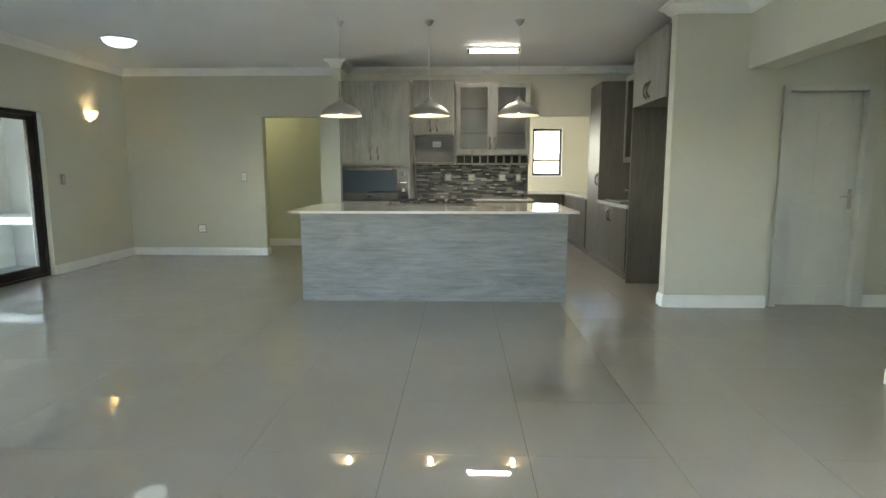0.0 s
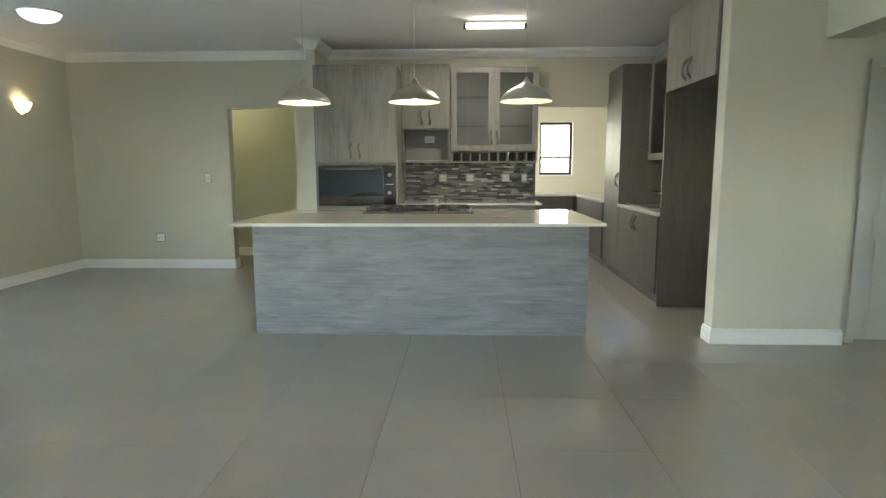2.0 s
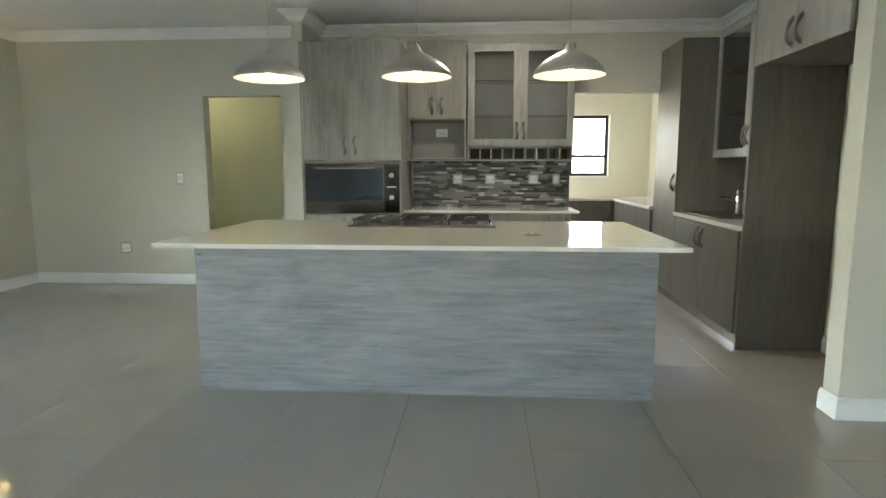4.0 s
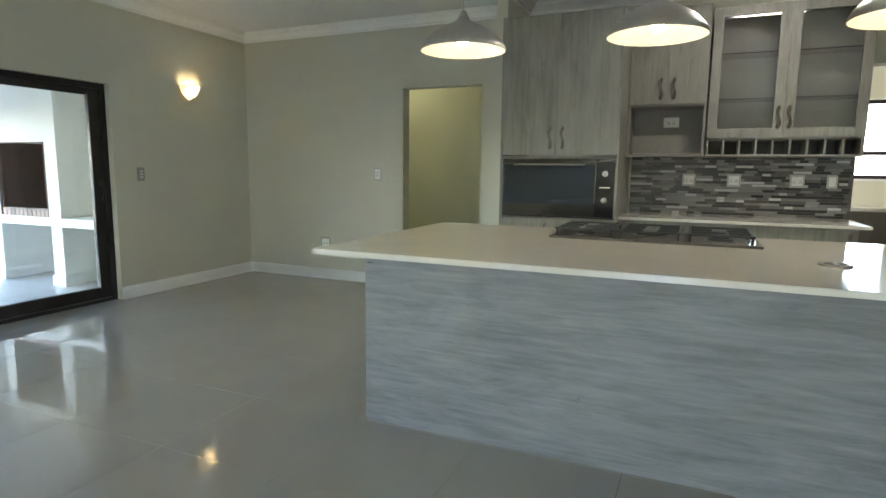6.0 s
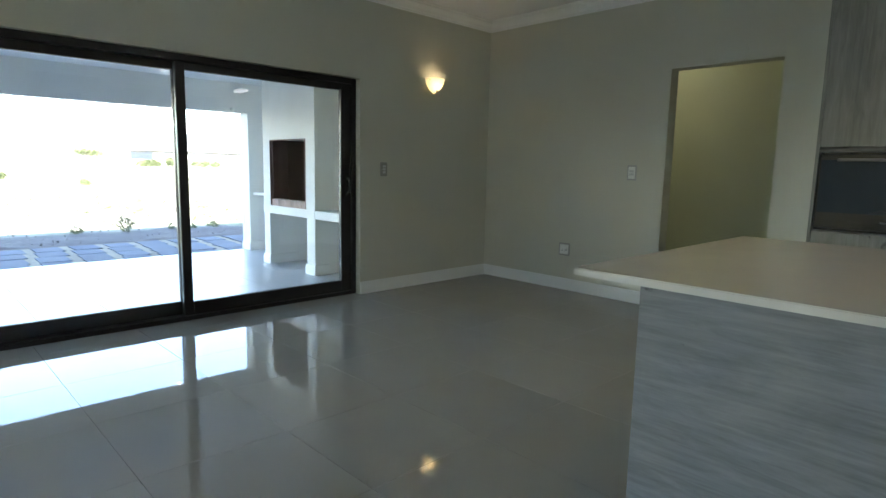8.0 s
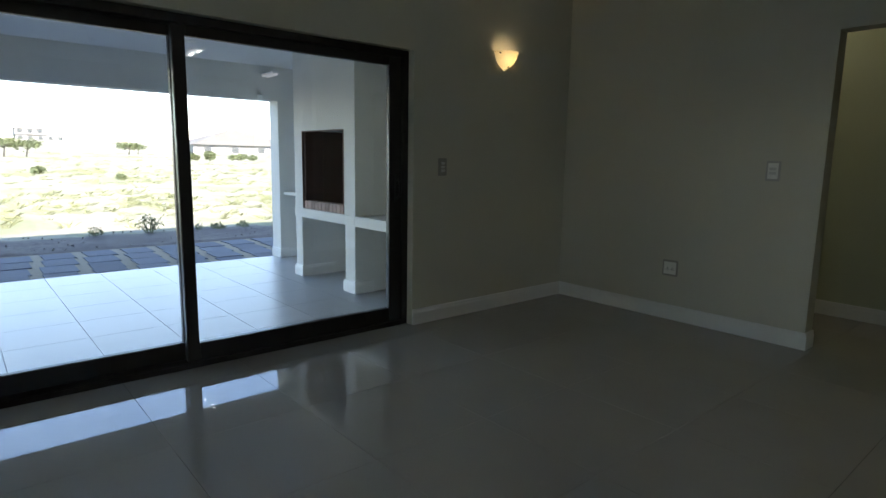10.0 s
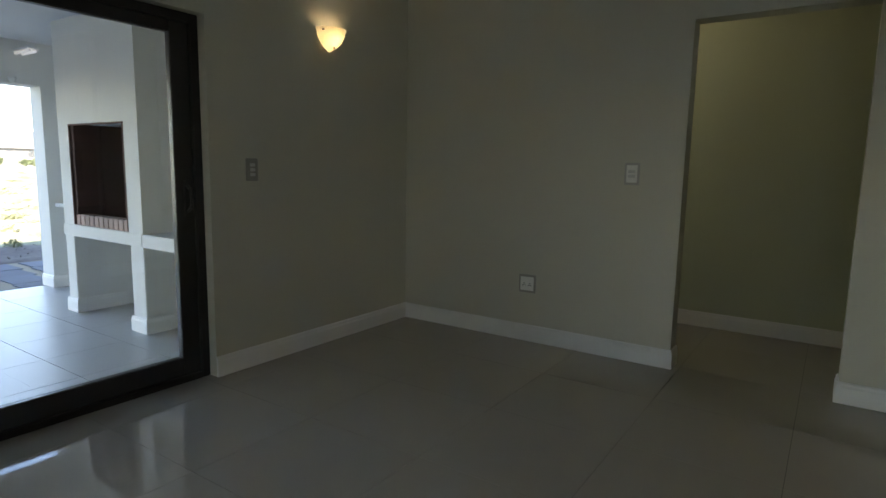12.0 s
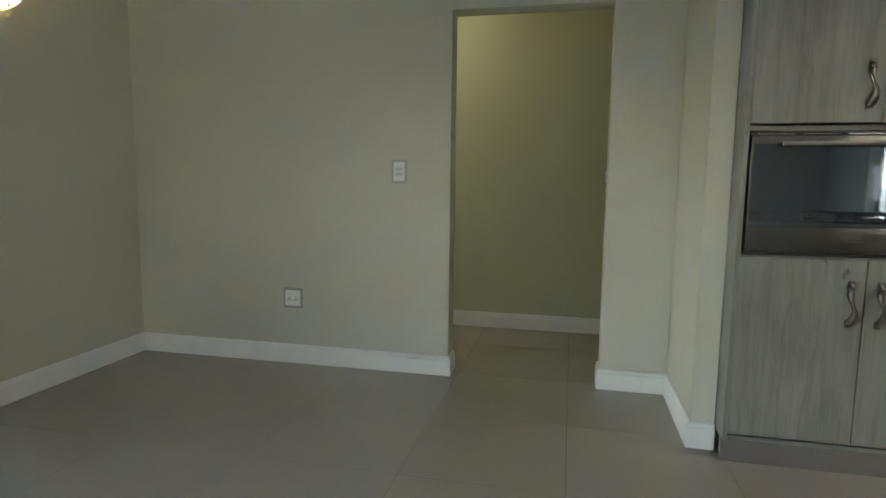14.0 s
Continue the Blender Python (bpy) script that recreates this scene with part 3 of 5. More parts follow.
def panel_door():
    t = thing("door_2", ((D0 + D1) / 2, DY, 0), "white painted four-panel timber door, shut, with lever handle", "door", kind="structure")
    f = 0.05
    part("door_frame", boxes((D0 - 0.012, D0 + f, DY - 0.02, DY + 0.15, 0, 2.08), (D1 - f, D1 + 0.06, DY - 0.02, DY + 0.15, 0, 2.08), (D0 + f, D1 - f, DY - 0.02, DY + 0.15, 2.03, 2.08), bevel=0.004), M_DOORPAINT, t)
    y0 = DY + 0.05
    a, b = D0 + f + 0.003, D1 - f - 0.003
    leaf = part("door_leaf", boxes((a, b, y0 + 0.008, y0 + 0.036, 0.006, 2.027)), M_DOORPAINT, t)
    stile, mid = 0.10, (a + b) / 2
    rows = [(a, a + stile, y0, y0 + 0.008, 0.006, 2.027), (b - stile, b, y0, y0 + 0.008, 0.006, 2.027), (mid - 0.05, mid + 0.05, y0, y0 + 0.008, 0.2, 1.92)]
    for z0, z1 in ((0.006, 0.2), (0.82, 0.98), (1.92, 2.027)):
        rows.append((a + stile, mid - 0.05, y0, y0 + 0.008, z0, z1)), rows.append((mid + 0.05, b - stile, y0, y0 + 0.008, z0, z1))
    part("rails", boxes(*rows, bevel=0.004), M_DOORPAINT, leaf)
    for x0, x1 in ((a + stile, mid - 0.05), (mid + 0.05, b - stile)):
        for z0, z1 in ((0.2, 0.82), (0.98, 1.92)):
            part("panel", boxes((x0 + 0.035, x1 - 0.035, y0 + 0.003, y0 + 0.009, z0 + 0.035, z1 - 0.035), bevel=0.0028), M_DOORPAINT, leaf)
    hx = b - 0.05
    bm = boxes((hx - 0.02, hx + 0.02, y0 - 0.008, y0, 0.94, 1.13), bevel=0.003)
    tube(bm, [(hx, y0 - 0.004, 1.06), (hx, y0 - 0.045, 1.06), (hx - 0.03, y0 - 0.05, 1.062), (hx - 0.12, y0 - 0.05, 1.058)], 0.008)
    part("door_handle", bm, M_STEEL, leaf, "satin steel lever handle on a plate", True)


panel_door()

# ---- kitchen ----


def facing(side, front, a0, a1, d0, d1, z0, z1):
    """A box on a front that looks south ('s', a runs along x) or west ('w', a runs along y)."""
    return (a0, a1, front + d0, front + d1, z0, z1) if side == "s" else (front + d0, front + d1, a0, a1, z0, z1)


def pull(parent, side, front, a, z, tall=0.15):
    """Bowed pewter pull handle with two feet."""
    bm = bmesh.new()
    path, rad = [], []
    for i in range(13):
        q = i / 12
        d = -0.004 - 0.030 * math.sin(math.pi * q) ** 0.7
        aa = a + 0.009 * math.sin(2 * math.pi * q)
        path.append((aa, front + d, z + tall * (q - 0.5)) if side == "s" else (front + d, aa, z + tall * (q - 0.5)))
        rad.append(0.0125 - 0.003 * math.sin(math.pi * q) + 0.0025 * math.sin(3 * math.pi * q))
    tube(bm, path, 0.006, 8, rad)
    for q in (-0.5, 0.5):
        c = (a, front - 0.004, z + tall * q) if side == "s" else (front - 0.004, a, z + tall * q)
        box(bm, *facing(side, front, a - 0.012, a + 0.012, -0.008, 0.001, c[2] - 0.018, c[2] + 0.018), bevel=0.003)
    part("handle", bm, M_PEWTER, parent, "bowed pewter pull handle", True)


def doors(t, side, front, edges, z0, z1, mat, handle_z=None, handles=()):
    """A row of flat doors between the given edges, 3 mm apart."""
    made = []
    for i, (a0, a1) in enumerate(zip(edges, edges[1:])):
        d = part("door", boxes(facing(side, front, a0 + 0.0015, a1 - 0.0015, -0.018, 0.0, z0 + 0.0015, z1 - 0.0015), bevel=0.0012), mat, t)
        made.append(d)
        if handle_z and handles[i]:
            pull(d, side, front - 0.018, (a1 - 0.05) if handles[i] > 0 else (a0 + 0.05), handle_z)
    return made


def oven_unit():
    x0, x1, y0, y1 = -1.597, -0.635, 7.888, NORTH - 0.003
    t = thing("oven_unit", ((x0 + x1) / 2, (y0 + y1) / 2, 0), "tall pale grey oak unit housing a steel oven", "cabinet")
    b = 0.018
    for a_ in (x0, x1 - b):
        part("side_panel", boxes((a_, a_ + b, y0 - 0.018, y1, 0.1, 2.5)), M_OAK_V, t)
    for z_ in (0.1, 0.862, 1.366, 2.482):
        part("shelf", boxes((x0 + b, x1 - b, y0, y1, z_, z_ + b)), M_CARCASS, t)
    part("back_panel", boxes((x0 + b, x1 - b, y1 - 0.01, y1, 0.118, 2.482)), M_CARCASS, t)
    part("plinth", boxes((x0, x1, y0 + 0.008, y0 + 0.03, 0, 0.1)), M_PLINTH, t, "brushed metal plinth")
    e = [x0 + 0.019, -1.128, x1 - 0.019]
    doors(t, "s", y0, e, 0.13, 0.872, M_OAK_V, 0.70, (1, -1))
    doors(t, "s", y0, e, 1.392, 2.495, M_OAK_V, 1.53, (1, -1))


def oven():
    x0, x1, y, z0, z1 = -1.568, -0.657, 7.868, 0.886, 1.360
    t = thing("oven", ((x0 + x1) / 2, y + 0.25, z0), "built-in stainless steel wide oven with dark glass door", "oven")
    part("body", boxes((x0 + 0.01, x1 - 0.01, y + 0.02, y + 0.5, z0 + 0.003, z1 - 0.004)), M_OVENSTEEL, t)
    xs = -0.80
    fr = [(x0, xs - 0.002, y, y + 0.02, z0 + 0.016, z0 + 0.11), (x0, xs - 0.002, y, y + 0.02, z1 - 0.045, z1 - 0.016), (x0, x0 + 0.008, y, y + 0.02, z0 + 0.11, z1 - 0.045), (xs - 0.010, xs - 0.002, y, y + 0.02, z0 + 0.11, z1 - 0.045)]
    d = part("oven_door", boxes(*fr), M_OVENSTEEL, t)
    part("glass", boxes((x0 + 0.008, xs - 0.010, y + 0.002, y + 0.012, z0 + 0.11, z1 - 0.045)), M_BLACKGLASS, d, "dark mirror-like oven glass")
    bm = bmesh.new()
    tube(bm, [(x0 + 0.10, y - 0.035, z1 - 0.045), (xs - 0.08, y - 0.035, z1 - 0.045)], 0.009, 10)
    for x in (x0 + 0.13, xs - 0.11):
        tube(bm, [(x, y, z1 - 0.045), (x, y - 0.035, z1 - 0.045)], 0.007, 8)
    part("handle", bm, M_STEEL, d, "steel bar handle", True)
    part("badge", boxes((-1.23, -1.16, y - 0.002, y, z0 + 0.058, z0 + 0.068)), M_BLACK, d)
    part("control_panel", boxes((xs + 0.002, x1, y, y + 0.02, z0 + 0.016, z1 - 0.016), bevel=0.002), M_PANELSTEEL, t, "steel control panel with its dark reflection in the colour")
    part("display", boxes((xs + 0.03, x1 - 0.03, y - 0.0015, y + 0.001, z0 + 0.248, z0 + 0.256)), M_ROCKER, t, "thin pale marking strip")
    for z in (z0 + 0.15, z0 + 0.36):
        part("knob", lathe(bmesh.new(), [(0.004, 0.0), (0.024, 0.0), (0.022, -0.022), (0.016, -0.026), (0.001, -0.026)], (0, 0, 0), 20), M_STEEL, t, "steel control knob", True).matrix_local = Matrix.Translation(Vector((-0.729, y, z)) - t.location) @ pose(0, 0, 0, -90)
    rows = []
    for z in (z0 + 0.001, z1 - 0.013):
        rows += [(x0 + 0.02 + 0.155 * i, x0 + 0.15 + 0.155 * i, y - 0.001, y + 0.016, z + 0.003, z + 0.009) for i in range(6)]
    part("vent", boxes((x0, x1, y + 0.004, y + 0.02, z0, z0 + 0.014), (x0, x1, y + 0.004, y + 0.02, z1 - 0.014, z1)), M_BLACK, t)
    for r in rows:
        part("vent_strip", boxes(r), M_OVENSTEEL, t)


def base_units():
    for a0, a1, hz in ((-0.63, -0.10, 1), (-0.10, 0.52, -1), (0.52, 1.0, 1)):
        t = thing("base_cabinet", ((a0 + a1) / 2, 8.28, 0), "pale grey oak base cabinet under the worktop", "cabinet", "kitchen base cabinets")
        part("body", boxes((a0 + 0.001, a1 - 0.001, 8.02, NORTH - 0.003, 0.1, 0.882)), M_CARCASS, t)
        part("plinth", boxes((a0, a1, 8.05, 8.065, 0, 0.1)), M_PLINTH, t)
        doors(t, "s", 8.02, [a0, a1], 0.115, 0.876, M_OAK_V, 0.75, (hz,))
    single("worktop", boxes((-0.632, 1.07, 7.97, NORTH - 0.002, 0.883, 0.905), bevel=0.003), M_QUARTZ, "white quartz worktop along the kitchen wall", "worktop")


def wall_units():
    y0, y1 = 8.36, NORTH - 0.003
    t = thing("wall_cabinet", (-0.32, 8.5, 1.41), "pale grey oak wall cabinet above an open microwave niche", "cabinet")
    a0, a1, b = -0.632, -0.033, 0.018
    part("body", boxes((a0, a0 + b, y0, y1, 1.41, 2.58), (a1 - b, a1, y0, y1, 1.41, 2.58), (a0 + b, a1 - b, y0, y1, 1.80, 1.818), (a0 + b, a1 - b, y0, y1, 2.562, 2.58), (a0 + b, a1 - b, y1 - 0.012, y1, 1.43, 2.562)), M_CARCASS, t)
    part("niche_shelf", boxes((a0, a1, y0 - 0.10, y1, 1.392, 1.41)), M_CARCASS, t)
    doors(t, "s", y0, [a0, (a0 + a1) / 2, a1], 1.815, 2.58, M_OAK_V, 1.94, (1, -1))
    t = thing("display_cabinet", (0.49, 8.5, 1.41), "pale oak wall cabinet with glazed doors and bottle rack", "cabinet")
    a0, a1 = -0.018, 1.05
    part("body", boxes((a0, a0 + b, y0, y1, 1.54, 2.54), (a1 - b, a1, y0, y1, 1.41, 2.54), (a0 + b, a1 - b, y0, y1, 2.522, 2.54), (a0 + b, a1 - b, y0, y1, 1.522, 1.54)), M_OAK_V, t)
    part("back_panel", boxes((a0 + b, a1 - b, y1 - 0.012, y1, 1.54, 2.522)), M_MELAMINE, t, "pale melamine back")
    for z in (1.84, 2.19):
        part("shelf", boxes((a0 + b, a1 - b, y0 + 0.03, y1 - 0.013, z, z + 0.008)), M_GLASS, t, "clear glass shelf")
    for s0, s1, hs in ((a0, 0.512, 1), (0.512, a1, -1)):
        s0, s1, z0, z1, w = s0 + 0.0015, s1 - 0.0015, 1.541, 2.54, 0.07
        d = part("door", boxes((s0, s0 + w, y0 - 0.02, y0, z0, z1), (s1 - w, s1, y0 - 0.02, y0, z0, z1), (s0 + w, s1 - w, y0 - 0.02, y0, z0, z0 + w), (s0 + w, s1 - w, y0 - 0.02, y0, z1 - w, z1), bevel=0.002), M_OAK_V, t)
        part("pane", boxes((s0 + w - 0.004, s1 - w + 0.004, y0 - 0.012, y0 - 0.008, z0 + w - 0.004, z1 - w + 0.004)), M_GLASS, d, "clear glass door pane")
        pull(d, "s", y0 - 0.02, (s1 - 0.035) if hs > 0 else (s0 + 0.035), 1.69)
    part("rack_board", boxes((a0, a1, y0 - 0.015, y1, 1.394, 1.41)), M_OAK_V, t)
    for i in range(10):
        x = a0 + 0.006 + i * (a1 - a0 - 0.03) / 9
        part("rack_divider", boxes((x, x + 0.014, y0 - 0.012, y1 - 0.02, 1.41, 1.522)), M_OAK_V, t)
    part("rack_back", boxes((a0, a1 - b, y1 - 0.02, y1, 1.41, 1.522)), M_BLACK, t)


def east_units():
    f, y = 1.985, NORTH
    t = thing("tall_cabinet", (2.28, 8.3, 0), "tall shade-darkened taupe oak pantry cabinet beside the scullery opening", "cabinet")
    part("body", boxes((f, KEAST - 0.003, 8.0, 8.70, 0.1, 2.5), bevel=0.002), M_TAUPE_SHADE, t)
    part("plinth", boxes((f + 0.05, f + 0.065, 8.0, 8.70, 0, 0.1)), M_PLINTH, t)
    d = doors(t, "w", f, [8.0, 8.70], 0.115, 2.5, M_TAUPE_SHADE)[0]
    pull(d, "w", f - 0.018, 8.06, 1.18)
    t = thing("sink_cabinet", (2.28, 7.3, 0), "shade-darkened taupe oak sink cabinet with two doors", "cabinet")
    part("body", boxes((f, KEAST - 0.003, 6.59, 7.998, 0.1, 0.868)), M_CARCASS, t)
    part("plinth", boxes((f + 0.05, f + 0.065, 6.59, 8.0, 0, 0.1)), M_PLINTH, t, "brushed metal plinth")
    doors(t, "w", f, [6.592, 7.30, 7.998], 0.115, 0.862, M_TAUPE_SHADE, 0.74, (1, -1))
    sy, sx = 7.55, 2.28
    c = (KEAST - 0.002, 7.999)
    single("sink_worktop", boxes((f - 0.03, sx - 0.21, 6.585, 7.999, 0.87, 0.905), (sx + 0.21, c[0], 6.585, 7.999, 0.87, 0.905), (sx - 0.21, sx + 0.21, 6.585, sy - 0.36, 0.87, 0.905), (sx - 0.21, sx + 0.21, sy + 0.36, 7.999, 0.87, 0.905)), M_QUARTZ, "white quartz worktop with an inset sink", "worktop")
    t = thing("sink", (sx, sy, 0.905), "stainless steel inset kitchen sink", "sink")
    part("rim", boxes((sx - 0.235, sx - 0.19, sy - 0.385, sy + 0.385, 0.905, 0.911), (sx + 0.19, sx + 0.235, sy - 0.385, sy + 0.385, 0.905, 0.911), (sx - 0.19, sx + 0.19, sy - 0.385, sy - 0.34, 0.905, 0.911), (sx - 0.19, sx + 0.19, sy + 0.34, sy + 0.385, 0.905, 0.911)), M_HOBSTEEL, t)
    part("bowl", boxes((sx - 0.2, sx - 0.19, sy - 0.35, sy + 0.35, 0.75, 0.905), (sx + 0.19, sx + 0.2, sy - 0.35, sy + 0.35, 0.75, 0.905), (sx - 0.19, sx + 0.19, sy - 0.35, sy - 0.34, 0.75, 0.905), (sx - 0.19, sx + 0.19, sy + 0.34, sy + 0.35, 0.75, 0.905), (sx - 0.2, sx + 0.2, sy - 0.35, sy + 0.35, 0.74, 0.75)), M_STEEL, t)
    px, py = 2.465, 7.80
    t = thing("tap", (px, py, 0.905), "chunky chrome single-lever mixer tap behind the sink", "tap")
    part("base", lathe(bmesh.new(), [(0.001, 0.905), (0.034, 0.905), (0.032, 0.915), (0.027, 0.925), (0.026, 1.04), (0.030, 1.045), (0.030, 1.10), (0.020, 1.115), (0.001, 1.118)], (px, py, 0), 24), M_CHROME, t, "", True)
    part("spout", tube(bmesh.new(), [(px, py, 1.0), (px - 0.07, py, 1.035), (px - 0.15, py, 1.05), (px - 0.18, py, 1.03)], 0.015, 12), M_CHROME, t, "", True)
    part("lever", boxes((px - 0.016, px + 0.016, py - 0.010, py + 0.006, 1.11, 1.185), bevel=0.004), M_CHROME, t)
    t = thing("glazed_wall_cabinet", (2.45, 7.3, 1.41), "shade-darkened taupe oak wall cabinet with glazed doors above the sink", "cabinet")
    g, b = 2.31, 0.018
    part("body", boxes((g, KEAST - 0.003, 6.60, 6.60 + b, 1.41, 2.55), (g, KEAST - 0.003, 7.98, 7.998, 1.41, 2.55), (g, KEAST - 0.003, 6.618, 7.98, 2.532, 2.55), (g, KEAST - 0.003, 6.618, 7.98, 1.41, 1.428), (KEAST - 0.015, KEAST - 0.003, 6.618, 7.98, 1.428, 2.532)), M_TAUPE_SHADE, t)
    for z in (1.79, 2.16):
        part("shelf", boxes((g + 0.03, KEAST - 0.016, 6.618, 7.98, z, z + 0.008)), M_GLASS, t)
    for s0, s1, hs in ((6.601, 7.30, 1), (7.30, 7.998, -1)):
        w = 0.07
        d = part("door", boxes((g - 0.02, g, s0, s0 + w, 1.411, 2.55), (g - 0.02, g, s1 - w, s1, 1.411, 2.55), (g - 0.02, g, s0 + w, s1 - w, 1.411, 1.481), (g - 0.02, g, s0 + w, s1 - w, 2.48, 2.55), bevel=0.002), M_OAK_V, t)
        part("pane", boxes((g - 0.012, g - 0.008, s0 + w - 0.004, s1 - w + 0.004, 1.477, 2.484)), M_GLASS, d)
        pull(d, "w", g - 0.02, (s1 - 0.035) if hs > 0 else (s0 + 0.035), 1.58)
    t = thing("fridge_cabinet", (2.3, 6.0, 0), "tall shade-darkened taupe oak side panel and cupboard over an empty fridge space", "cabinet")
    part("side_panel", boxes((1.985, KEAST - 0.003, 6.558, 6.584, 0.0, 2.66), bevel=0.0015), M_TAUPE_SHADE, t)
    part("body", boxes((2.0, KEAST - 0.003, 5.525, 6.557, 2.0, 2.66)), M_TAUPE_SHADE, t)
    doors(t, "w", 2.0, [5.525, 6.04, 6.557], 1.995, 2.66, M_OAK_V, 2.12, (1, -1))


def scullery():
    t = thing("scullery_cabinet", (1.2, 10.85, 0), "shade-darkened taupe oak base cabinets under the scullery window", "cabinet")
    part("body", boxes((0.40, 1.96, 10.56, SB - 0.003, 0.1, 0.868)), M_TAUPE_SHADE, t)
    part("plinth", boxes((0.40, 1.96, 10.60, 10.615, 0, 0.1)), M_PLINTH, t)
    doors(t, "s", 10.56, [0.40, 0.92, 1.44, 1.94], 0.115, 0.862, M_TAUPE_SHADE, 0.74, (1, -1, 1))
    t = thing("scullery_cabinet", (2.28, 9.9, 0), "shade-darkened taupe oak base cabinets along the scullery wall", "cabinet")
    part("body", boxes((1.985, KEAST - 0.003, 8.80, 10.53, 0.1, 0.868)), M_TAUPE_SHADE, t)
    part("plinth", boxes((2.03, 2.045, 8.80, 10.53, 0, 0.1)), M_PLINTH, t)
    doors(t, "w", 1.985, [8.80, 9.4, 10.0, 10.53], 0.115, 0.862, M_TAUPE_SHADE)
    single("scullery_worktop", boxes((0.395, 1.95, 10.53, SB - 0.002, 0.87, 0.905), (1.95, KEAST - 0.002, 8.795, SB - 0.002, 0.87, 0.905)), M_QUARTZ, "white L-shaped scullery worktop", "worktop")


def island():
    t = thing("island", (-0.15, 6.0, 0), "kitchen island clad in pale grey oak laminate boards", "kitchen island")
    x0, x1, y0, y1 = -1.531, 1.116, 5.575, 6.48
    part("front_panel", boxes((x0, x1, y0, y0 + 0.022, 0.0, 0.910), bevel=0.0015), M_OAK_H, t, "pale grey oak panel with horizontal grain")
    part("side_panel", boxes((x0, x0 + 0.022, y0 + 0.022, y1, 0.0, 0.910)), M_OAK_V, t)
    part("side_panel", boxes((x1 - 0.022, x1, y0 + 0.022, y1, 0.0, 0.910)), M_OAK_V, t)
    part("body", boxes((x0 + 0.022, x1 - 0.022, y0 + 0.022, y1 - 0.02, 0.1, 0.910)), M_CARCASS, t)
    part("plinth", boxes((x0 + 0.022, x1 - 0.022, y1 - 0.07, y1 - 0.055, 0, 0.1)), M_PLINTH, t)
    doors(t, "s", y1, [x0 + 0.022, -0.87, -0.21, 0.45, x1 - 0.022], 0.115, 0.862, M_OAK_V)
    single("island_worktop", boxes((-1.53, 1.143, 5.145, 6.535, 0.911, 0.934), bevel=0.003), M_QUARTZ, "cream-white quartz island worktop with a deep overhang", "worktop")


def hob():
    x0, x1, y0, y1, z = -0.728, 0.229, 6.03, 6.51, 0.934
    t = thing("gas_hob", ((x0 + x1) / 2, (y0 + y1) / 2, z), "stainless steel five-burner gas hob with cast iron trivets", "hob")
    part("plate", boxes((x0, x1, y0, y1, z, z + 0.012), bevel=0.002), M_HOBSTEEL, t)
    for x, y, r in ((-0.563, 6.155, 0.036), (-0.563, 6.385, 0.046), (-0.253, 6.275, 0.062), (0.057, 6.155, 0.046), (0.057, 6.385, 0.036)):
        b = part("burner", lathe(bmesh.new(), [(0.001, z + 0.012), (r * 1.25, z + 0.012), (r * 1.2, z + 0.026), (r, z + 0.030), (r, z + 0.036), (r * 0.85, z + 0.039), (0.001, z + 0.040)], (x, y, 0), 20), M_IRON, t, "", True)
        part("burner_ring", lathe(bmesh.new(), [(r * 1.26, z + 0.0125), (r * 1.5, z + 0.0125), (r * 1.5, z + 0.017), (r * 1.26, z + 0.018), (r * 1.26, z + 0.0125)], (x, y, 0), 20, caps=False), M_PEWTER, b, "", True)
    for cx in (-0.563, -0.253, 0.057):
        bm = boxes(*[(cx - 0.14, cx + 0.14, y_, y_ + 0.012, z + 0.042, z + 0.052) for y_ in (6.06, 6.47)], *[(x_, x_ + 0.012, 6.069, 6.47, z + 0.042, z + 0.052) for x_ in (cx - 0.14, cx + 0.128)])
        for y_ in (6.155, 6.275, 6.385):
            box(bm, cx - 0.128, cx - 0.035, y_ - 0.006, y_ + 0.006, z + 0.042, z + 0.056), box(bm, cx + 0.035, cx + 0.128, y_ - 0.006, y_ + 0.006, z + 0.042, z + 0.056)
        for x_ in (cx - 0.135, cx + 0.125):
            for y_ in (6.065, 6.47):
                box(bm, x_, x_ + 0.01, y_, y_ + 0.01, z + 0.012, z + 0.042)
        part("trivet", bm, M_IRON, t, "black cast iron trivet")
    for i in range(5):
        part("knob", lathe(bmesh.new(), [(0.001, z + 0.012), (0.020, z + 0.012), (0.017, z + 0.034), (0.012, z + 0.037), (0.001, z + 0.037)], (0.189, 6.095 + 0.085 * i, 0), 16), M_CHROME, t, "chrome knob", True)


def pop_up_socket():
    c = (0.425, 5.65, 0)
    t = thing("pop_up_socket", (c[0], c[1], 0.934), "round chrome cable outlet set into the worktop", "outlet")
    part("ring", lathe(bmesh.new(), [(0.036, 0.9345), (0.056, 0.9345), (0.056, 0.938), (0.052, 0.942), (0.040, 0.942), (0.036, 0.939), (0.036, 0.9345)], c, 28, caps=False), M_PEWTER, t, "", True)
    part("cap", lathe(bmesh.new(), [(0.001, 0.935), (0.035, 0.935), (0.034, 0.939), (0.001, 0.94)], c, 24), M_BLACK, t, "", True)
    part("tab", boxes((c[0] - 0.008, c[0] + 0.008, c[1] - 0.05, c[1] + 0.03, 0.9405, 0.945), bevel=0.002), M_PEWTER, t)


oven_unit(), oven(), base_units(), wall_units(), east_units(), scullery(), island(), hob(), pop_up_socket()

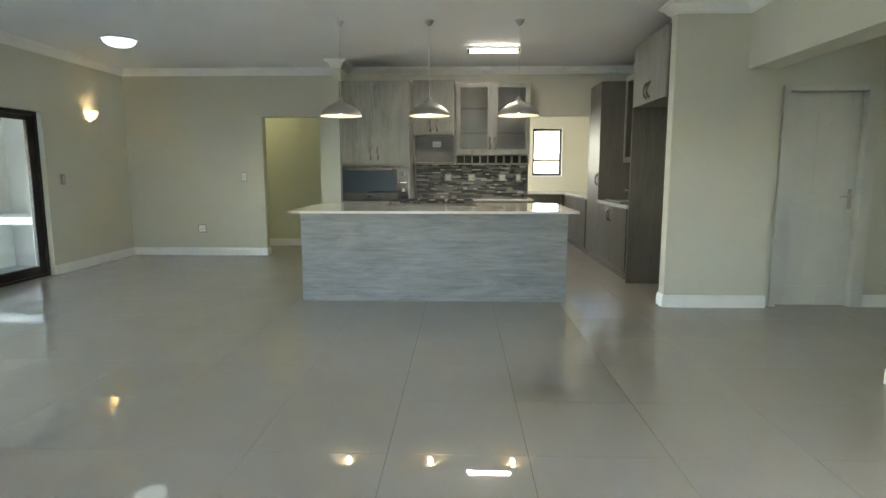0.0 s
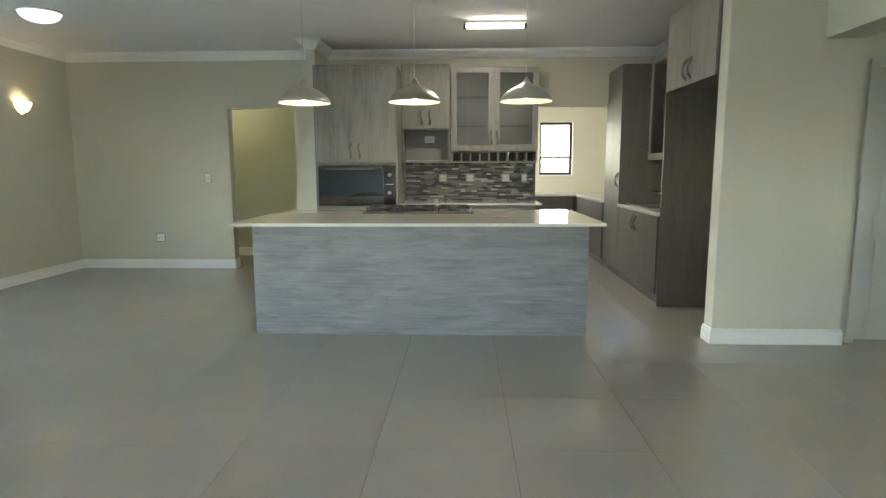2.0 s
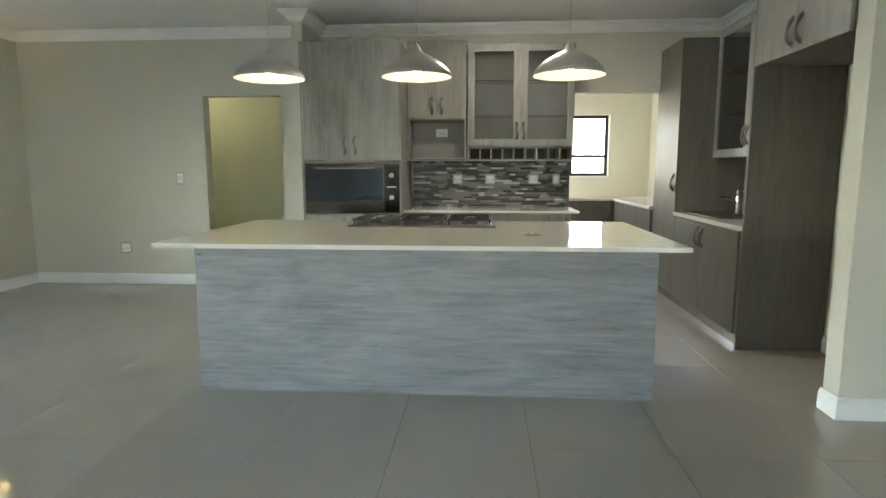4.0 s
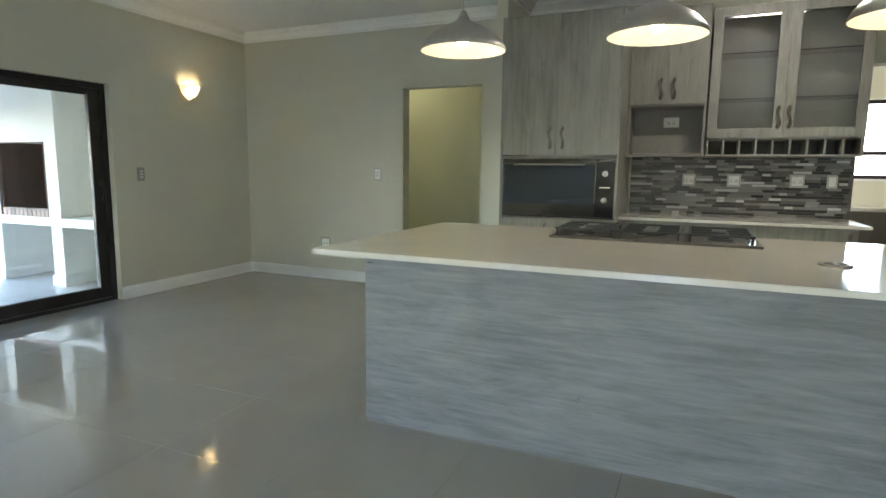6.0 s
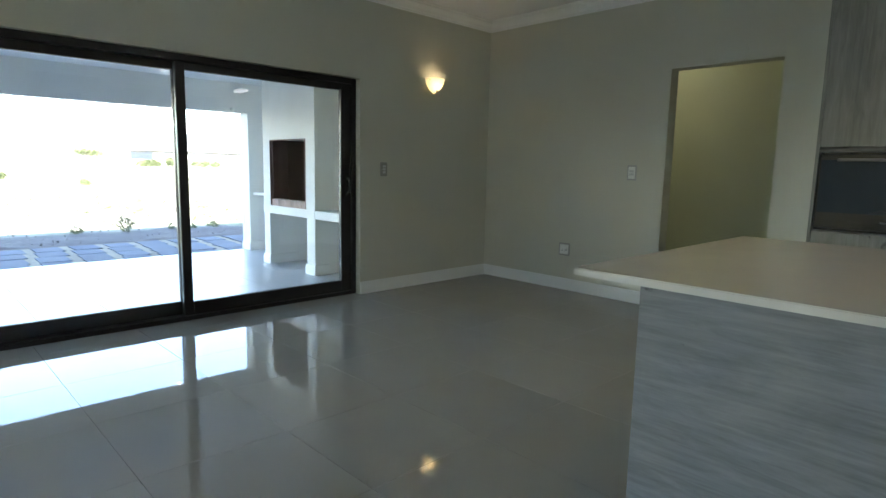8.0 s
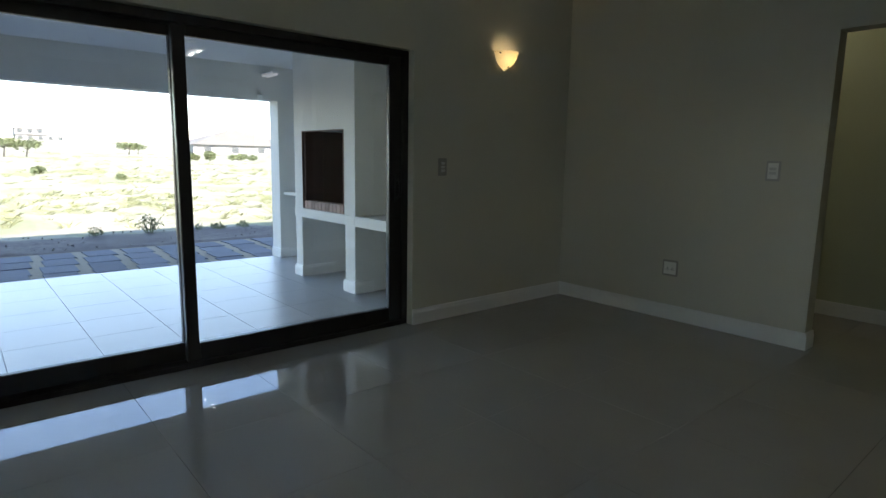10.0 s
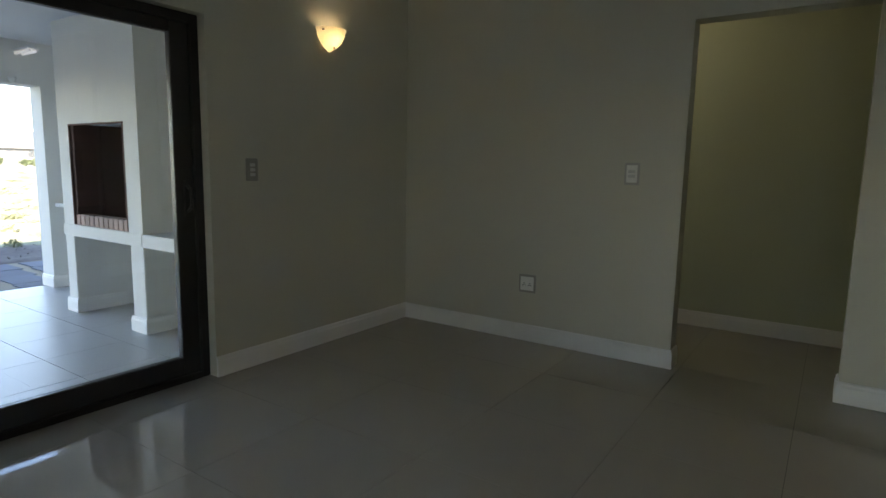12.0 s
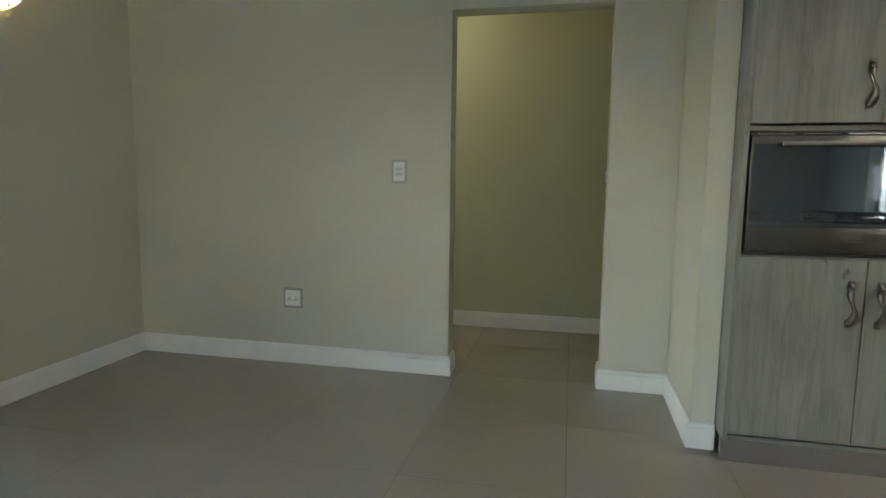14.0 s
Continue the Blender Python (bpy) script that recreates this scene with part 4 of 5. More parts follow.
# ---- lamps ----


def pendant():
    x, y, z = -1.178, 5.95, 1.858
    t = thing("pendant_lamp", (x, y, z), "brushed nickel dome pendant lamp hanging from a cord, lit", "pendant lamp", "pendant lamps over the island")
    out = [(0.212, 0.0), (0.213, 0.012), (0.200, 0.036), (0.172, 0.068), (0.132, 0.097), (0.088, 0.120), (0.05, 0.137), (0.030, 0.152), (0.022, 0.172), (0.014, 0.188), (0.004, 0.198)]
    part("shade", lathe(bmesh.new(), [(r, h + z) for r, h in out], (x, y, 0), 48, caps=False), M_NICKEL, t, "spun brushed nickel shade", True)
    part("liner", lathe(bmesh.new(), [(0.211, z)] + [(max(0.001, r - 0.006), h + z - 0.005) for r, h in out[1:8]] + [(0.001, z + 0.135)], (x, y, 0), 48, caps=False), M_SHADE_IN, t, "cream enamel inside", True)
    part("bulb", lathe(bmesh.new(), [(0.001, z + 0.015), (0.02, z + 0.02), (0.032, z + 0.045), (0.028, z + 0.075), (0.016, z + 0.10), (0.014, z + 0.125)], (x, y, 0), 20), M_BULB, t, "glowing warm bulb", True)
    part("cord", tube(bmesh.new(), [(x, y, z + 0.19), (x, y, CEIL - 0.04)], 0.0022, 8), M_CORD, t)
    part("ceiling_rose", lathe(bmesh.new(), [(0.001, CEIL - 0.055), (0.014, CEIL - 0.055), (0.022, CEIL - 0.045), (0.042, CEIL - 0.022), (0.046, CEIL - 0.001), (0.001, CEIL - 0.001)], (x, y, 0), 24), M_STEEL, t, "", True)
    for dx in (0.0, 0.915, 1.828):
        if dx:
            copy_thing(t, Matrix.Translation((x + dx, y, z)))


def sconce():
    y, z = 7.795, 1.985
    t = thing("wall_sconce", (WEST, y, z), "frosted glass shell wall sconce with pointed base, lit warm", "wall lamp")
    prof = [(0.004, -0.022), (0.022, -0.010), (0.052, 0.008), (0.080, 0.036), (0.099, 0.07), (0.110, 0.104), (0.114, 0.118), (0.110, 0.118), (0.105, 0.102), (0.094, 0.07), (0.076, 0.04), (0.049, 0.014), (0.02, -0.003), (0.004, -0.010)]
    part("glass_bowl", lathe(bmesh.new(), [(r, h + z) for r, h in prof], (WEST + 0.004, y, 0), 28, arc=(-90, 90)), M_SCONCE, t, "frosted glass shell", True)
    part("back_plate", boxes((WEST, WEST + 0.010, y - 0.03, y + 0.03, z + 0.02, z + 0.10), bevel=0.003), M_TRIM, t)
    part("bulb", lathe(bmesh.new(), [(0.001, z + 0.045), (0.014, z + 0.05), (0.02, z + 0.068), (0.014, z + 0.09), (0.001, z + 0.095)], (WEST + 0.045, y, 0), 16), M_SCBULB, t, "glowing warm bulb", True)
    for q, h, r in ((-62, 0.100, 0.111), (62, 0.100, 0.111), (0, 0.002, 0.048)):
        c = (WEST + 0.004 + r * math.cos(radians(q)), y + r * math.sin(radians(q)), z + h)
        part("clip", boxes((c[0] - 0.007, c[0] + 0.007, c[1] - 0.007, c[1] + 0.007, c[2] - 0.006, c[2] + 0.006), bevel=0.003), M_PEWTER, t, "dark metal clip")


def dome_light():
    x, y = -3.85, 6.63
    t = thing("ceiling_light", (x, y, CEIL - 0.1), "round frosted glass ceiling light, lit cool white", "ceiling light")
    part("diffuser", lathe(bmesh.new(), [(0.001, CEIL - 0.105), (0.06, CEIL - 0.10), (0.12, CEIL - 0.083), (0.16, CEIL - 0.055), (0.178, CEIL - 0.02)], (x, y, 0), 40, caps=False), M_DOME, t, "glowing frosted bowl", True)
    part("base", lathe(bmesh.new(), [(0.001, CEIL - 0.001), (0.185, CEIL - 0.001), (0.19, CEIL - 0.012), (0.185, CEIL - 0.022), (0.16, CEIL - 0.022)], (x, y, 0), 40), M_TRIM, t, "", True)


def tube_light(x0, x1, y, watts, ceil=CEIL):
    t = thing("fluorescent_light", ((x0 + x1) / 2, y, ceil - 0.06), "short fluorescent tube batten on the ceiling, lit", "ceiling light")
    part("batten", boxes((x0, x1, y - 0.03, y + 0.03, ceil - 0.03, ceil - 0.001), bevel=0.004), M_TRIM, t)
    part("tube", tube(bmesh.new(), [(x0 + 0.03, y, ceil - 0.055), (x1 - 0.03, y, ceil - 0.055)], 0.019, 14), M_TUBE, t, "glowing tube", True)
    for x in (x0, x1 - 0.03):
        part("end_cap", boxes((x, x + 0.03, y - 0.022, y + 0.022, ceil - 0.078, ceil - 0.03), bevel=0.003), M_BLACK, t)
    if watts:
        lamp("fluorescent_light", "AREA", ((x0 + x1) / 2, y, ceil - 0.08), watts, (1.0, 0.97, 0.9), x1 - x0 - 0.06, (0, 0, 0), 0.04)


pendant(), sconce(), dome_light(), tube_light(0.137, 0.775, 7.21, 0.6)
lamp("corridor_light", "POINT", (-3.6, 9.25, 2.55), 0.36, (1.0, 0.93, 0.68), 0.1)

# ---- switches and sockets ----


def plate(name, side, place, w, h, rockers, label, category, socket=False, cover=None, inner=None):
    """Cover plate with rockers or outlets on a wall that looks east, south or west."""
    t = thing(name, place, label, category)
    x, y, z = place

    def flat(a0, a1, d0, d1, z0, z1, bevel=0.002):
        if side == "s":
            return boxes((x + a0, x + a1, y - d1, y - d0, z + z0, z + z1), bevel=bevel)
        s = 1 if side == "e" else -1
        return boxes((min(x + s * d0, x + s * d1), max(x + s * d0, x + s * d1), y + a0, y + a1, z + z0, z + z1), bevel=bevel)

    part("plate", flat(-w / 2, w / 2, 0.0, 0.009, -h / 2, h / 2, 0.004), cover or M_PLATE, t, "white cover plate" if cover == M_PLASTIC else "silver grey cover plate")
    part("insert", flat(-w / 2 + 0.014, w / 2 - 0.014, 0.009, 0.011, -h / 2 + 0.016, h / 2 - 0.016, 0.0008), inner or M_PLASTIC, t)
    for i in range(rockers):
        zc = (i - (rockers - 1) / 2) * 0.028
        part("rocker", flat(-w / 2 + 0.025, w / 2 - 0.025, 0.011, 0.015, zc - 0.0095, zc + 0.0095, 0.0015), M_ROCKER, t)
    if socket:
        for a_ in (-0.022, 0.022):
            for dx, dz in ((-0.008, -0.012), (0.008, -0.012), (0, 0.002)):
                part("pin_hole", flat(a_ + dx - 0.003, a_ + dx + 0.003, 0.011, 0.0118, dz - 0.004, dz + 0.004, 0.0005), M_BLACK, t)
            part("rocker", flat(a_ - 0.009, a_ + 0.009, 0.011, 0.015, 0.016, 0.028, 0.0012), M_PLASTIC, t)


plate("light_switch", "e", (WEST, 7.16, 1.19), 0.085, 0.132, 3, "three-gang light switch with a dark grey plate", "switch", cover=M_DARKPLATE, inner=M_DARKPLATE)
plate("light_switch", "s", (-3.235, NORTH, 1.207), 0.095, 0.14, 2, "two-gang light switch with a silver plate", "switch")
plate("wall_socket", "s", (-3.925, NORTH, 0.418), 0.13, 0.13, 0, "double power socket with a silver plate", "socket", True, cover=M_DARKPLATE, inner=M_PLASTIC)
plate("light_switch", "s", (-1.985, CB, 1.20), 0.08, 0.12, 1, "light switch on the corridor wall", "switch")
for x in (-0.13, 0.22, 0.68, 0.92):
    plate("wall_socket", "s", (x, NORTH - 0.022, 1.20), 0.105 if x < 0.9 else 0.075, 0.105, 0, "white power socket on the mosaic splashback", "socket", x < 0.9)
plate("wall_socket", "s", (-0.30, NORTH - 0.016, 1.69), 0.125, 0.085, 0, "white power socket in the microwave niche", "socket", True, M_PLASTIC)

# ---- patio ----
PX, PF = -8.845, -0.05
structure("floor_patio", boxes((PX - 0.07, WEST - 0.1, -2.5, 8.1, -0.3, PF - 0.012)), M_PATIOGROUT, "grouted bed under the patio tiles", "floor")
structure("ceiling_patio", boxes((PX + 0.22, WEST - 0.25, -2.5, 7.88, 2.33, 2.45)), M_CEIL, "plain painted patio ceiling", "ceiling")
structure("wall_patio_beam", boxes((PX - 0.02, PX + 0.22, -2.5, 7.51, 1.93, 2.92)), M_WHITEWALL, "plastered beam over the open patio side", "beam")
structure("wall_patio_pier", boxes((PX - 0.02, PX + 0.22, 7.51, 8.16, -0.3, 2.92)), M_WHITEWALL, "plastered patio corner pier", "wall")
structure("wall_patio_north", boxes((PX + 0.22, WEST - 0.25, 7.88, 8.16, -0.3, 2.92)), M_WHITEWALL, "plastered patio end wall", "wall")
structure("wall_patio_south", boxes((PX, WEST - 0.25, -2.7, -2.5, -0.3, 2.92)), M_WHITEWALL, "plastered patio end wall", "wall")
# Unseen eastward overhang is added to keep sun out of the east windows.
structure("roof", boxes((PX - 0.6, 9.0, -3.2, 12.0, 2.921, 3.15)), M_ROOF, "low roof over the house, with an eastward overhang added as a sunshade", "roof")
structure("baseboard", sweep([(-7.53, 7.88), (PX + 0.22, 7.88), (PX + 0.22, 7.51), (PX - 0.02, 7.51)], [(o, h + PF) for o, h in SKIRT]), M_TRIM, "white skirting round the patio pier", "skirting")


def braai():
    t = thing("built_in_fireplace", (-6.9, 7.5, PF), "white plastered built-in barbecue with a brick-lined hearth", "fireplace")
    y0, y1 = 7.19, 7.878
    l0, l1, r0, r1 = -7.54, -7.385, -6.50, -6.315
    o0, o1, oz0, oz1 = -7.36, -6.51, 0.705, 1.515
    part("leg", boxes((l0, l1, y0, y1, PF, 0.605), bevel=0.006), M_WHITEWALL, t)
    part("leg", boxes((r0, r1, y0, y1, PF, 0.605), bevel=0.006), M_WHITEWALL, t)
    part("hearth_slab", boxes((l0, r1, y0 - 0.012, y1, 0.605, 0.70), bevel=0.005), M_WHITEWALL, t, "white plastered hearth slab")
    part("chimney_breast", boxes((l0, o0, y0, y1, 0.70, 2.33), (o1, r1, y0, y1, 0.70, 2.33), (o0, o1, y0, y1, oz1, 2.33), ), M_WHITEWALL, t)
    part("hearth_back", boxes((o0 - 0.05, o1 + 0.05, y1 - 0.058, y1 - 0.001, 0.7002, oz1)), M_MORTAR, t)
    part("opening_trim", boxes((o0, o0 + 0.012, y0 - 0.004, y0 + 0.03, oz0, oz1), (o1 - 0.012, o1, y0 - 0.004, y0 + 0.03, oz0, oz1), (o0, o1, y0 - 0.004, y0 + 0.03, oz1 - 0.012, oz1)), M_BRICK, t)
    part("skirting", sweep([(r1, y0 + 0.2), (r1, y0), (r0, y0), (r0, y0 + 0.4)][::-1], [(-o, h + PF) for o, h in SKIRT]), M_TRIM, t)
    part("skirting", sweep([(l1, y0 + 0.4), (l1, y0), (l0, y0), (l0, y0 + 0.4)][::-1], [(-o, h + PF) for o, h in SKIRT]), M_TRIM, t)
    part("side_counter", boxes((r1, WEST - 0.252, y0 - 0.012, y1, 0.605, 0.70), bevel=0.005), M_WHITEWALL, t, "white plastered side counter")
    part("side_shelf", boxes((PX + 0.222, l0, y0 + 0.37, y1, 0.765, 0.80), bevel=0.004), M_WHITEWALL, t, "white plastered side shelf")
    brick = mesh("brick", boxes((0, 0.205, 0, 0.05, 0, 0.065), bevel=0.004), M_BRICK)
    edge = mesh("brick", boxes((0, 0.066, 0, 0.11, 0, 0.085), bevel=0.004), M_BRICK_PALE)

    def lay(me, x, y, z, turn=0):
        ob = new("brick", me)
        ob.parent = t
        ob.matrix_local = Matrix.Translation(Vector((x, y, z)) - t.location) @ pose(0, 0, 0, 0, 0, turn)

    for i in range(11):
        lay(edge, o0 + 0.014 + i * 0.0752, y0 + 0.01, 0.7005)
    part("hearth_lining", boxes((o0, o0 + 0.04, y0 + 0.012, y1 - 0.06, 0.7003, oz1 - 0.001), (o1 - 0.04, o1, y0 + 0.012, y1 - 0.06, 0.7003, oz1 - 0.001)), M_MORTAR, t, "dark brown mortar lining")
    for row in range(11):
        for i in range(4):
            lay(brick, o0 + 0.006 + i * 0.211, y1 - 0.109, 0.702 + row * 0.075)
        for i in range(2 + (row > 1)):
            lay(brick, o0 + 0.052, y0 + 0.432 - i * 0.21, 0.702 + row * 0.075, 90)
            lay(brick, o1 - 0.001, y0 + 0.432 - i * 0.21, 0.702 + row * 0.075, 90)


braai()
t = thing("patio_downlight", (-7.68, 6.2, 2.32), "small recessed white downlight in the patio ceiling", "downlight")
part("rim", lathe(bmesh.new(), [(0.03, 2.329), (0.048, 2.329), (0.046, 2.322), (0.03, 2.324)], (-7.68, 6.2, 0), 20, caps=False), M_TRIM, t, "", True)
part("lens", lathe(bmesh.new(), [(0.001, 2.327), (0.03, 2.327), (0.03, 2.329)], (-7.68, 6.2, 0), 16), M_DOME, t, "", True)
t = thing("patio_light", (-8.62, 7.35, 2.20), "twin-tube white light fitting on the patio beam", "patio light")
part("bracket", boxes((-8.62, -8.29, 7.30, 7.40, 2.22, 2.235), bevel=0.003), M_TRIM, t)
for dy in (-0.03, 0.03):
    part("tube", tube(bmesh.new(), [(-8.61, 7.35 + dy, 2.205), (-8.30, 7.35 + dy, 2.205)], 0.012, 10), M_PATIOTUBE, t, "glowing tube", True)
t = thing("patio_sensor", (-8.62, 7.27, 1.96), "small white sensor on the patio beam", "sensor")
part("body", lathe(bmesh.new(), [(0.001, 1.93), (0.02, 1.935), (0.035, 1.97), (0.03, 1.99), (0.001, 1.995)], (-8.59, 7.27, 0), 14), M_PLASTIC, t, "", True)

# ---- outside ----


def ground_height(x, y):
    d = max(0.0, -13.0 - x)
    hill = 0.022 * min(230.0, max(0.0, -150.0 - x))
    return -0.10 + hill + 0.026 * d * (1 - math.exp(-d / 25)) * (1 / (1 + d / 160)) + 0.12 * noise.noise(Vector((x * 0.12, y * 0.12, 0))) * min(1, d / 6) + 0.04 * noise.noise(Vector((x * 0.6, y * 0.6, 3))) * min(1, d / 2)


def ground():
    bm = bmesh.new()
    xs = [-8.9 - 0.12 * i ** 1.9 for i in range(62)] + [-340, -380, -600, -1500]
    ys = sorted({round(s * 0.16 * i ** 1.9, 3) + 6 for i in range(50) for s in (-1, 1)} | {-700, 700})
    grid = [[bm.verts.new((x, y, ground_height(x, y))) for y in ys] for x in xs]
    for a_, b_ in zip(grid, grid[1:]):
        for k in range(len(ys) - 1):
            bm.faces.new((a_[k], a_[k + 1], b_[k + 1], b_[k]))
    back = [bm.verts.new(p) for p in ((-8.9, -700, -0.35), (-8.9, 700, -0.35), (900, 700, -0.35), (900, -700, -0.35))]
    bm.faces.new(back)
    structure("ground", bm, M_SAND, "pale sandy open ground with dry grass", "ground", True)


ground()
pav = structure("pavement", boxes((-10.62, -8.78, -2.0, 14.0, -0.3, -0.064)), M_GRAVEL, "buff gravel bed under charcoal pavers", "pavement")
slab = mesh("paver", boxes((-0.237, 0.237, -0.172, 0.172, -0.04, 0.0), bevel=0.004), M_PAVER)
cut = mesh("paver", boxes((-0.125, 0.125, -0.168, 0.168, -0.04, 0.0), bevel=0.006), M_PAVER)
for j in range(32):
    for x, me in ((-8.975, cut), (-9.345, slab), (-9.827, slab), (-10.309, slab)):
        ob = new("paver", me)
        ob.parent = pav
        ob.matrix_local = pose(x, -1.324 + 0.462 * j - 0.10 * (x + 8.95) + random.uniform(-0.012, 0.012), -0.055 + random.uniform(-0.004, 0.004), random.uniform(-0.4, 0.4), random.uniform(-0.4, 0.4), random.uniform(-1.5, 1.5))


def soil():
    """Rough ground between the pavers and the sand, with the house's shadow put into its colour, an uneven edge, and
    loose stones on it.
    """
    bm = bmesh.new()
    ys = [-3 + 0.2 * k for k in range(100)]
    rows = []
    for k in range(13):
        rows.append([])
        for y in ys:
            far = -12.6 - 0.35 * noise.noise(Vector((y * 0.7, 1, 5))) - 0.15 * noise.noise(Vector((y * 2.3, 4, 5)))
            x = -10.61 + (far + 10.74) * k / 12
            lift = 0.05 * noise.noise(Vector((x * 3, y * 3, 2))) + 0.03
            rows[-1].append(bm.verts.new((x, y, ground_height(x, y) + (lift if 0 < k < 12 else -0.02))))
    for a_, b_ in zip(rows, rows[1:]):
        for k in range(len(ys) - 1):
            bm.faces.new((a_[k], a_[k + 1], b_[k + 1], b_[k]))
    structure("ground_shade_strip", bm, M_SHADE_BROWN, "rough sandy ground beside the pavers, darkened as house shadow", "soil", True)
    bm = bmesh.new()
    for _ in range(260):
        x, y, r = random.uniform(-12.7, -10.8), random.uniform(2, 12), random.uniform(0.006, 0.02)
        m = Matrix.Translation((x, y, ground_height(x, y) + 0.03)) @ Euler((random.uniform(0, 3), random.uniform(0, 3), 0)).to_matrix().to_4x4() @ Matrix.Diagonal((r * 1.5, r, r * 0.7, 1))
        bmesh.ops.create_icosphere(bm, subdivisions=1, radius=1, matrix=m)
    single("stones", bm, M_STONE, "loose grey-brown stones scattered on the darkened ground", "stones", kind="stuff")


soil()


def blades(bm, x, y, z, tall, spread, count):
    for _ in range(count):
        q, lean, h = random.uniform(0, 2 * math.pi), random.uniform(0.1, 0.9) * spread, tall * random.uniform(0.5, 1.1)
        w = 0.006 + 0.004 * h
        bx_, by_ = x + random.uniform(-0.4, 0.4) * spread, y + random.uniform(-0.4, 0.4) * spread
        s, c = math.sin(q), math.cos(q)
        v = [bm.verts.new(p) for p in ((bx_ - w * s, by_ + w * c, z), (bx_ + w * s, by_ - w * c, z), (bx_ + lean * 0.5 * c + w * 0.7 * s, by_ + lean * 0.5 * s - w * 0.7 * c, z + h * 0.7), (bx_ + lean * c, by_ + lean * s, z + h))]
        bm.faces.new((v[0], v[1], v[2])), bm.faces.new((v[0], v[2], v[3]))


def tufts():
    bm = bmesh.new()
    for _ in range(2600):
        d = 2.0 + 26 * random.random() ** 0.8
        x, y = -11.0 - d, 6 + random.uniform(-1, 1) * (4 + d * 0.95)
        if random.random() < 0.25 + 0.75 * (noise.noise(Vector((x * 0.25, y * 0.25, 9))) > 0.0) * min(1, d / 6):
            blades(bm, x, y, ground_height(x, y) - 0.02, random.uniform(0.05, 0.16), random.uniform(0.12, 0.45), 20)
    for _ in range(900):
        d = 24 + 60 * random.random()
        x, y = -11.0 - d, 10 + random.uniform(-1, 1) * (10 + d * 0.8)
        blades(bm, x, y, ground_height(x, y) - 0.02, random.uniform(0.08, 0.22), random.uniform(0.5, 1.2), 9)
    single("grass", bm, M_GRASS, "scattered dry yellow-green grass tufts on sand", "grass", kind="stuff")


tufts()


def bush(x, y, w, h, leaf=0.10, wide=0.6, group="bushes in the field"):
    z = ground_height(x, y)
    t = thing("bush", (x, y, z), "low dark green coastal bush on sand", "bush", group)
    bm = bmesh.new()
    for k in range(5):
        q = k * 1.3
        tube(bm, [(x, y, z - 0.05), (x + 0.2 * w * math.cos(q), y + 0.2 * w * math.sin(q), z + 0.5 * h)], 0.02 * w, 5)
    part("stems", bm, M_BUSH, t)
    bm = bmesh.new()
    for _ in range(200):
        v = Vector((random.gauss(0, 1), random.gauss(0, 1), random.gauss(0, 1))).normalized() * random.uniform(0.6, 1.0)
        lump = 0.75 + 0.5 * noise.noise(v * 1.7 + Vector((x, y, 0)))
        p = Vector((x + v.x * w * 0.5 * lump, y + v.y * w * 0.5 * lump, z + h * 0.45 + v.z * h * 0.5 * lump))
        s = leaf * w * random.uniform(0.6, 1.2)
        u = Vector((random.uniform(-1, 1), random.uniform(-1, 1), random.uniform(-1, 1))).normalized()
        k = u.orthogonal().normalized() * s * wide
        vs = [bm.verts.new(q) for q in (p - u * s, p + k, p + u * s, p - k)]
        bm.faces.new(vs)
    part("leaves", bm, M_BUSH, t)


for x, y, w, h in ((-12.3, 6.84, 0.50, 0.40), (-12.2, 6.02, 0.30, 0.24), (-12.25, 7.63, 0.22, 0.2), (-12.2, 7.94, 0.36, 0.18), (-12.2, 8.41, 0.32, 0.18), (-12.1, 4.4, 0.34, 0.2)):
    bush(x, y, w, h, 0.085, 0.22)
for x, y, w, h in ((-30, 10.06, 0.6, 0.32), (-36, 7.7, 0.9, 0.4), (-60, 21.4, 1.3, 0.7), (-60, 22.2, 1.5, 0.9), (-60.5, 22.9, 1.0, 0.7), (-60, 24.1, 1.5, 1.1), (-60, 26.3, 1.2, 0.7), (-60, 27.2, 1.6, 0.8), (-60, 28.4, 1.2, 0.7)):
    bush(x, y, w, h)


def field_tree(x, y, w, h):
    """Small wind-bent tree: tapered trunk, forked limbs and a ragged crown of leaf clumps."""
    z = ground_height(x, y)
    t = thing("tree", (x, y, z), "small dark green field tree with a ragged crown", "tree", "trees in the field")
    tops = []
    bm = tube(bmesh.new(), [(x, y, z - 0.2), (x + 0.05 * w, y + 0.04 * w, z + 0.25 * h), (x, y + 0.08 * w, z + 0.5 * h)], 0.1, 7, [0.05 * h, 0.04 * h, 0.03 * h])
    for k in range(6):
        q = 1.05 * k + random.uniform(-0.3, 0.3)
        end = (x + 0.34 * w * math.cos(q), y + 0.34 * w * math.sin(q), z + h * random.uniform(0.66, 0.86))
        tube(bm, [(x, y + 0.06 * w, z + 0.42 * h), end], 0.1, 5, [0.022 * h, 0.008 * h])
        tops.append(Vector(end))
    part("trunk", bm, M_SHADE_BROWN, t)
    bm = bmesh.new()
    for _ in range(420):
        c = random.choice(tops)
        v = Vector((random.gauss(0, 1), random.gauss(0, 1), random.gauss(0, 0.6)))
        p, s_ = c + v * 0.13 * w, random.uniform(0.03, 0.07) * w
        u = Vector((random.uniform(-1, 1), random.uniform(-1, 1), random.uniform(-1, 1))).normalized()
        k = u.orthogonal().normalized() * s_ * 0.6
        bm.faces.new([bm.verts.new(q) for q in (p - u * s_, p + k, p + u * s_, p - k)])
    part("crown", bm, M_BUSH, t)


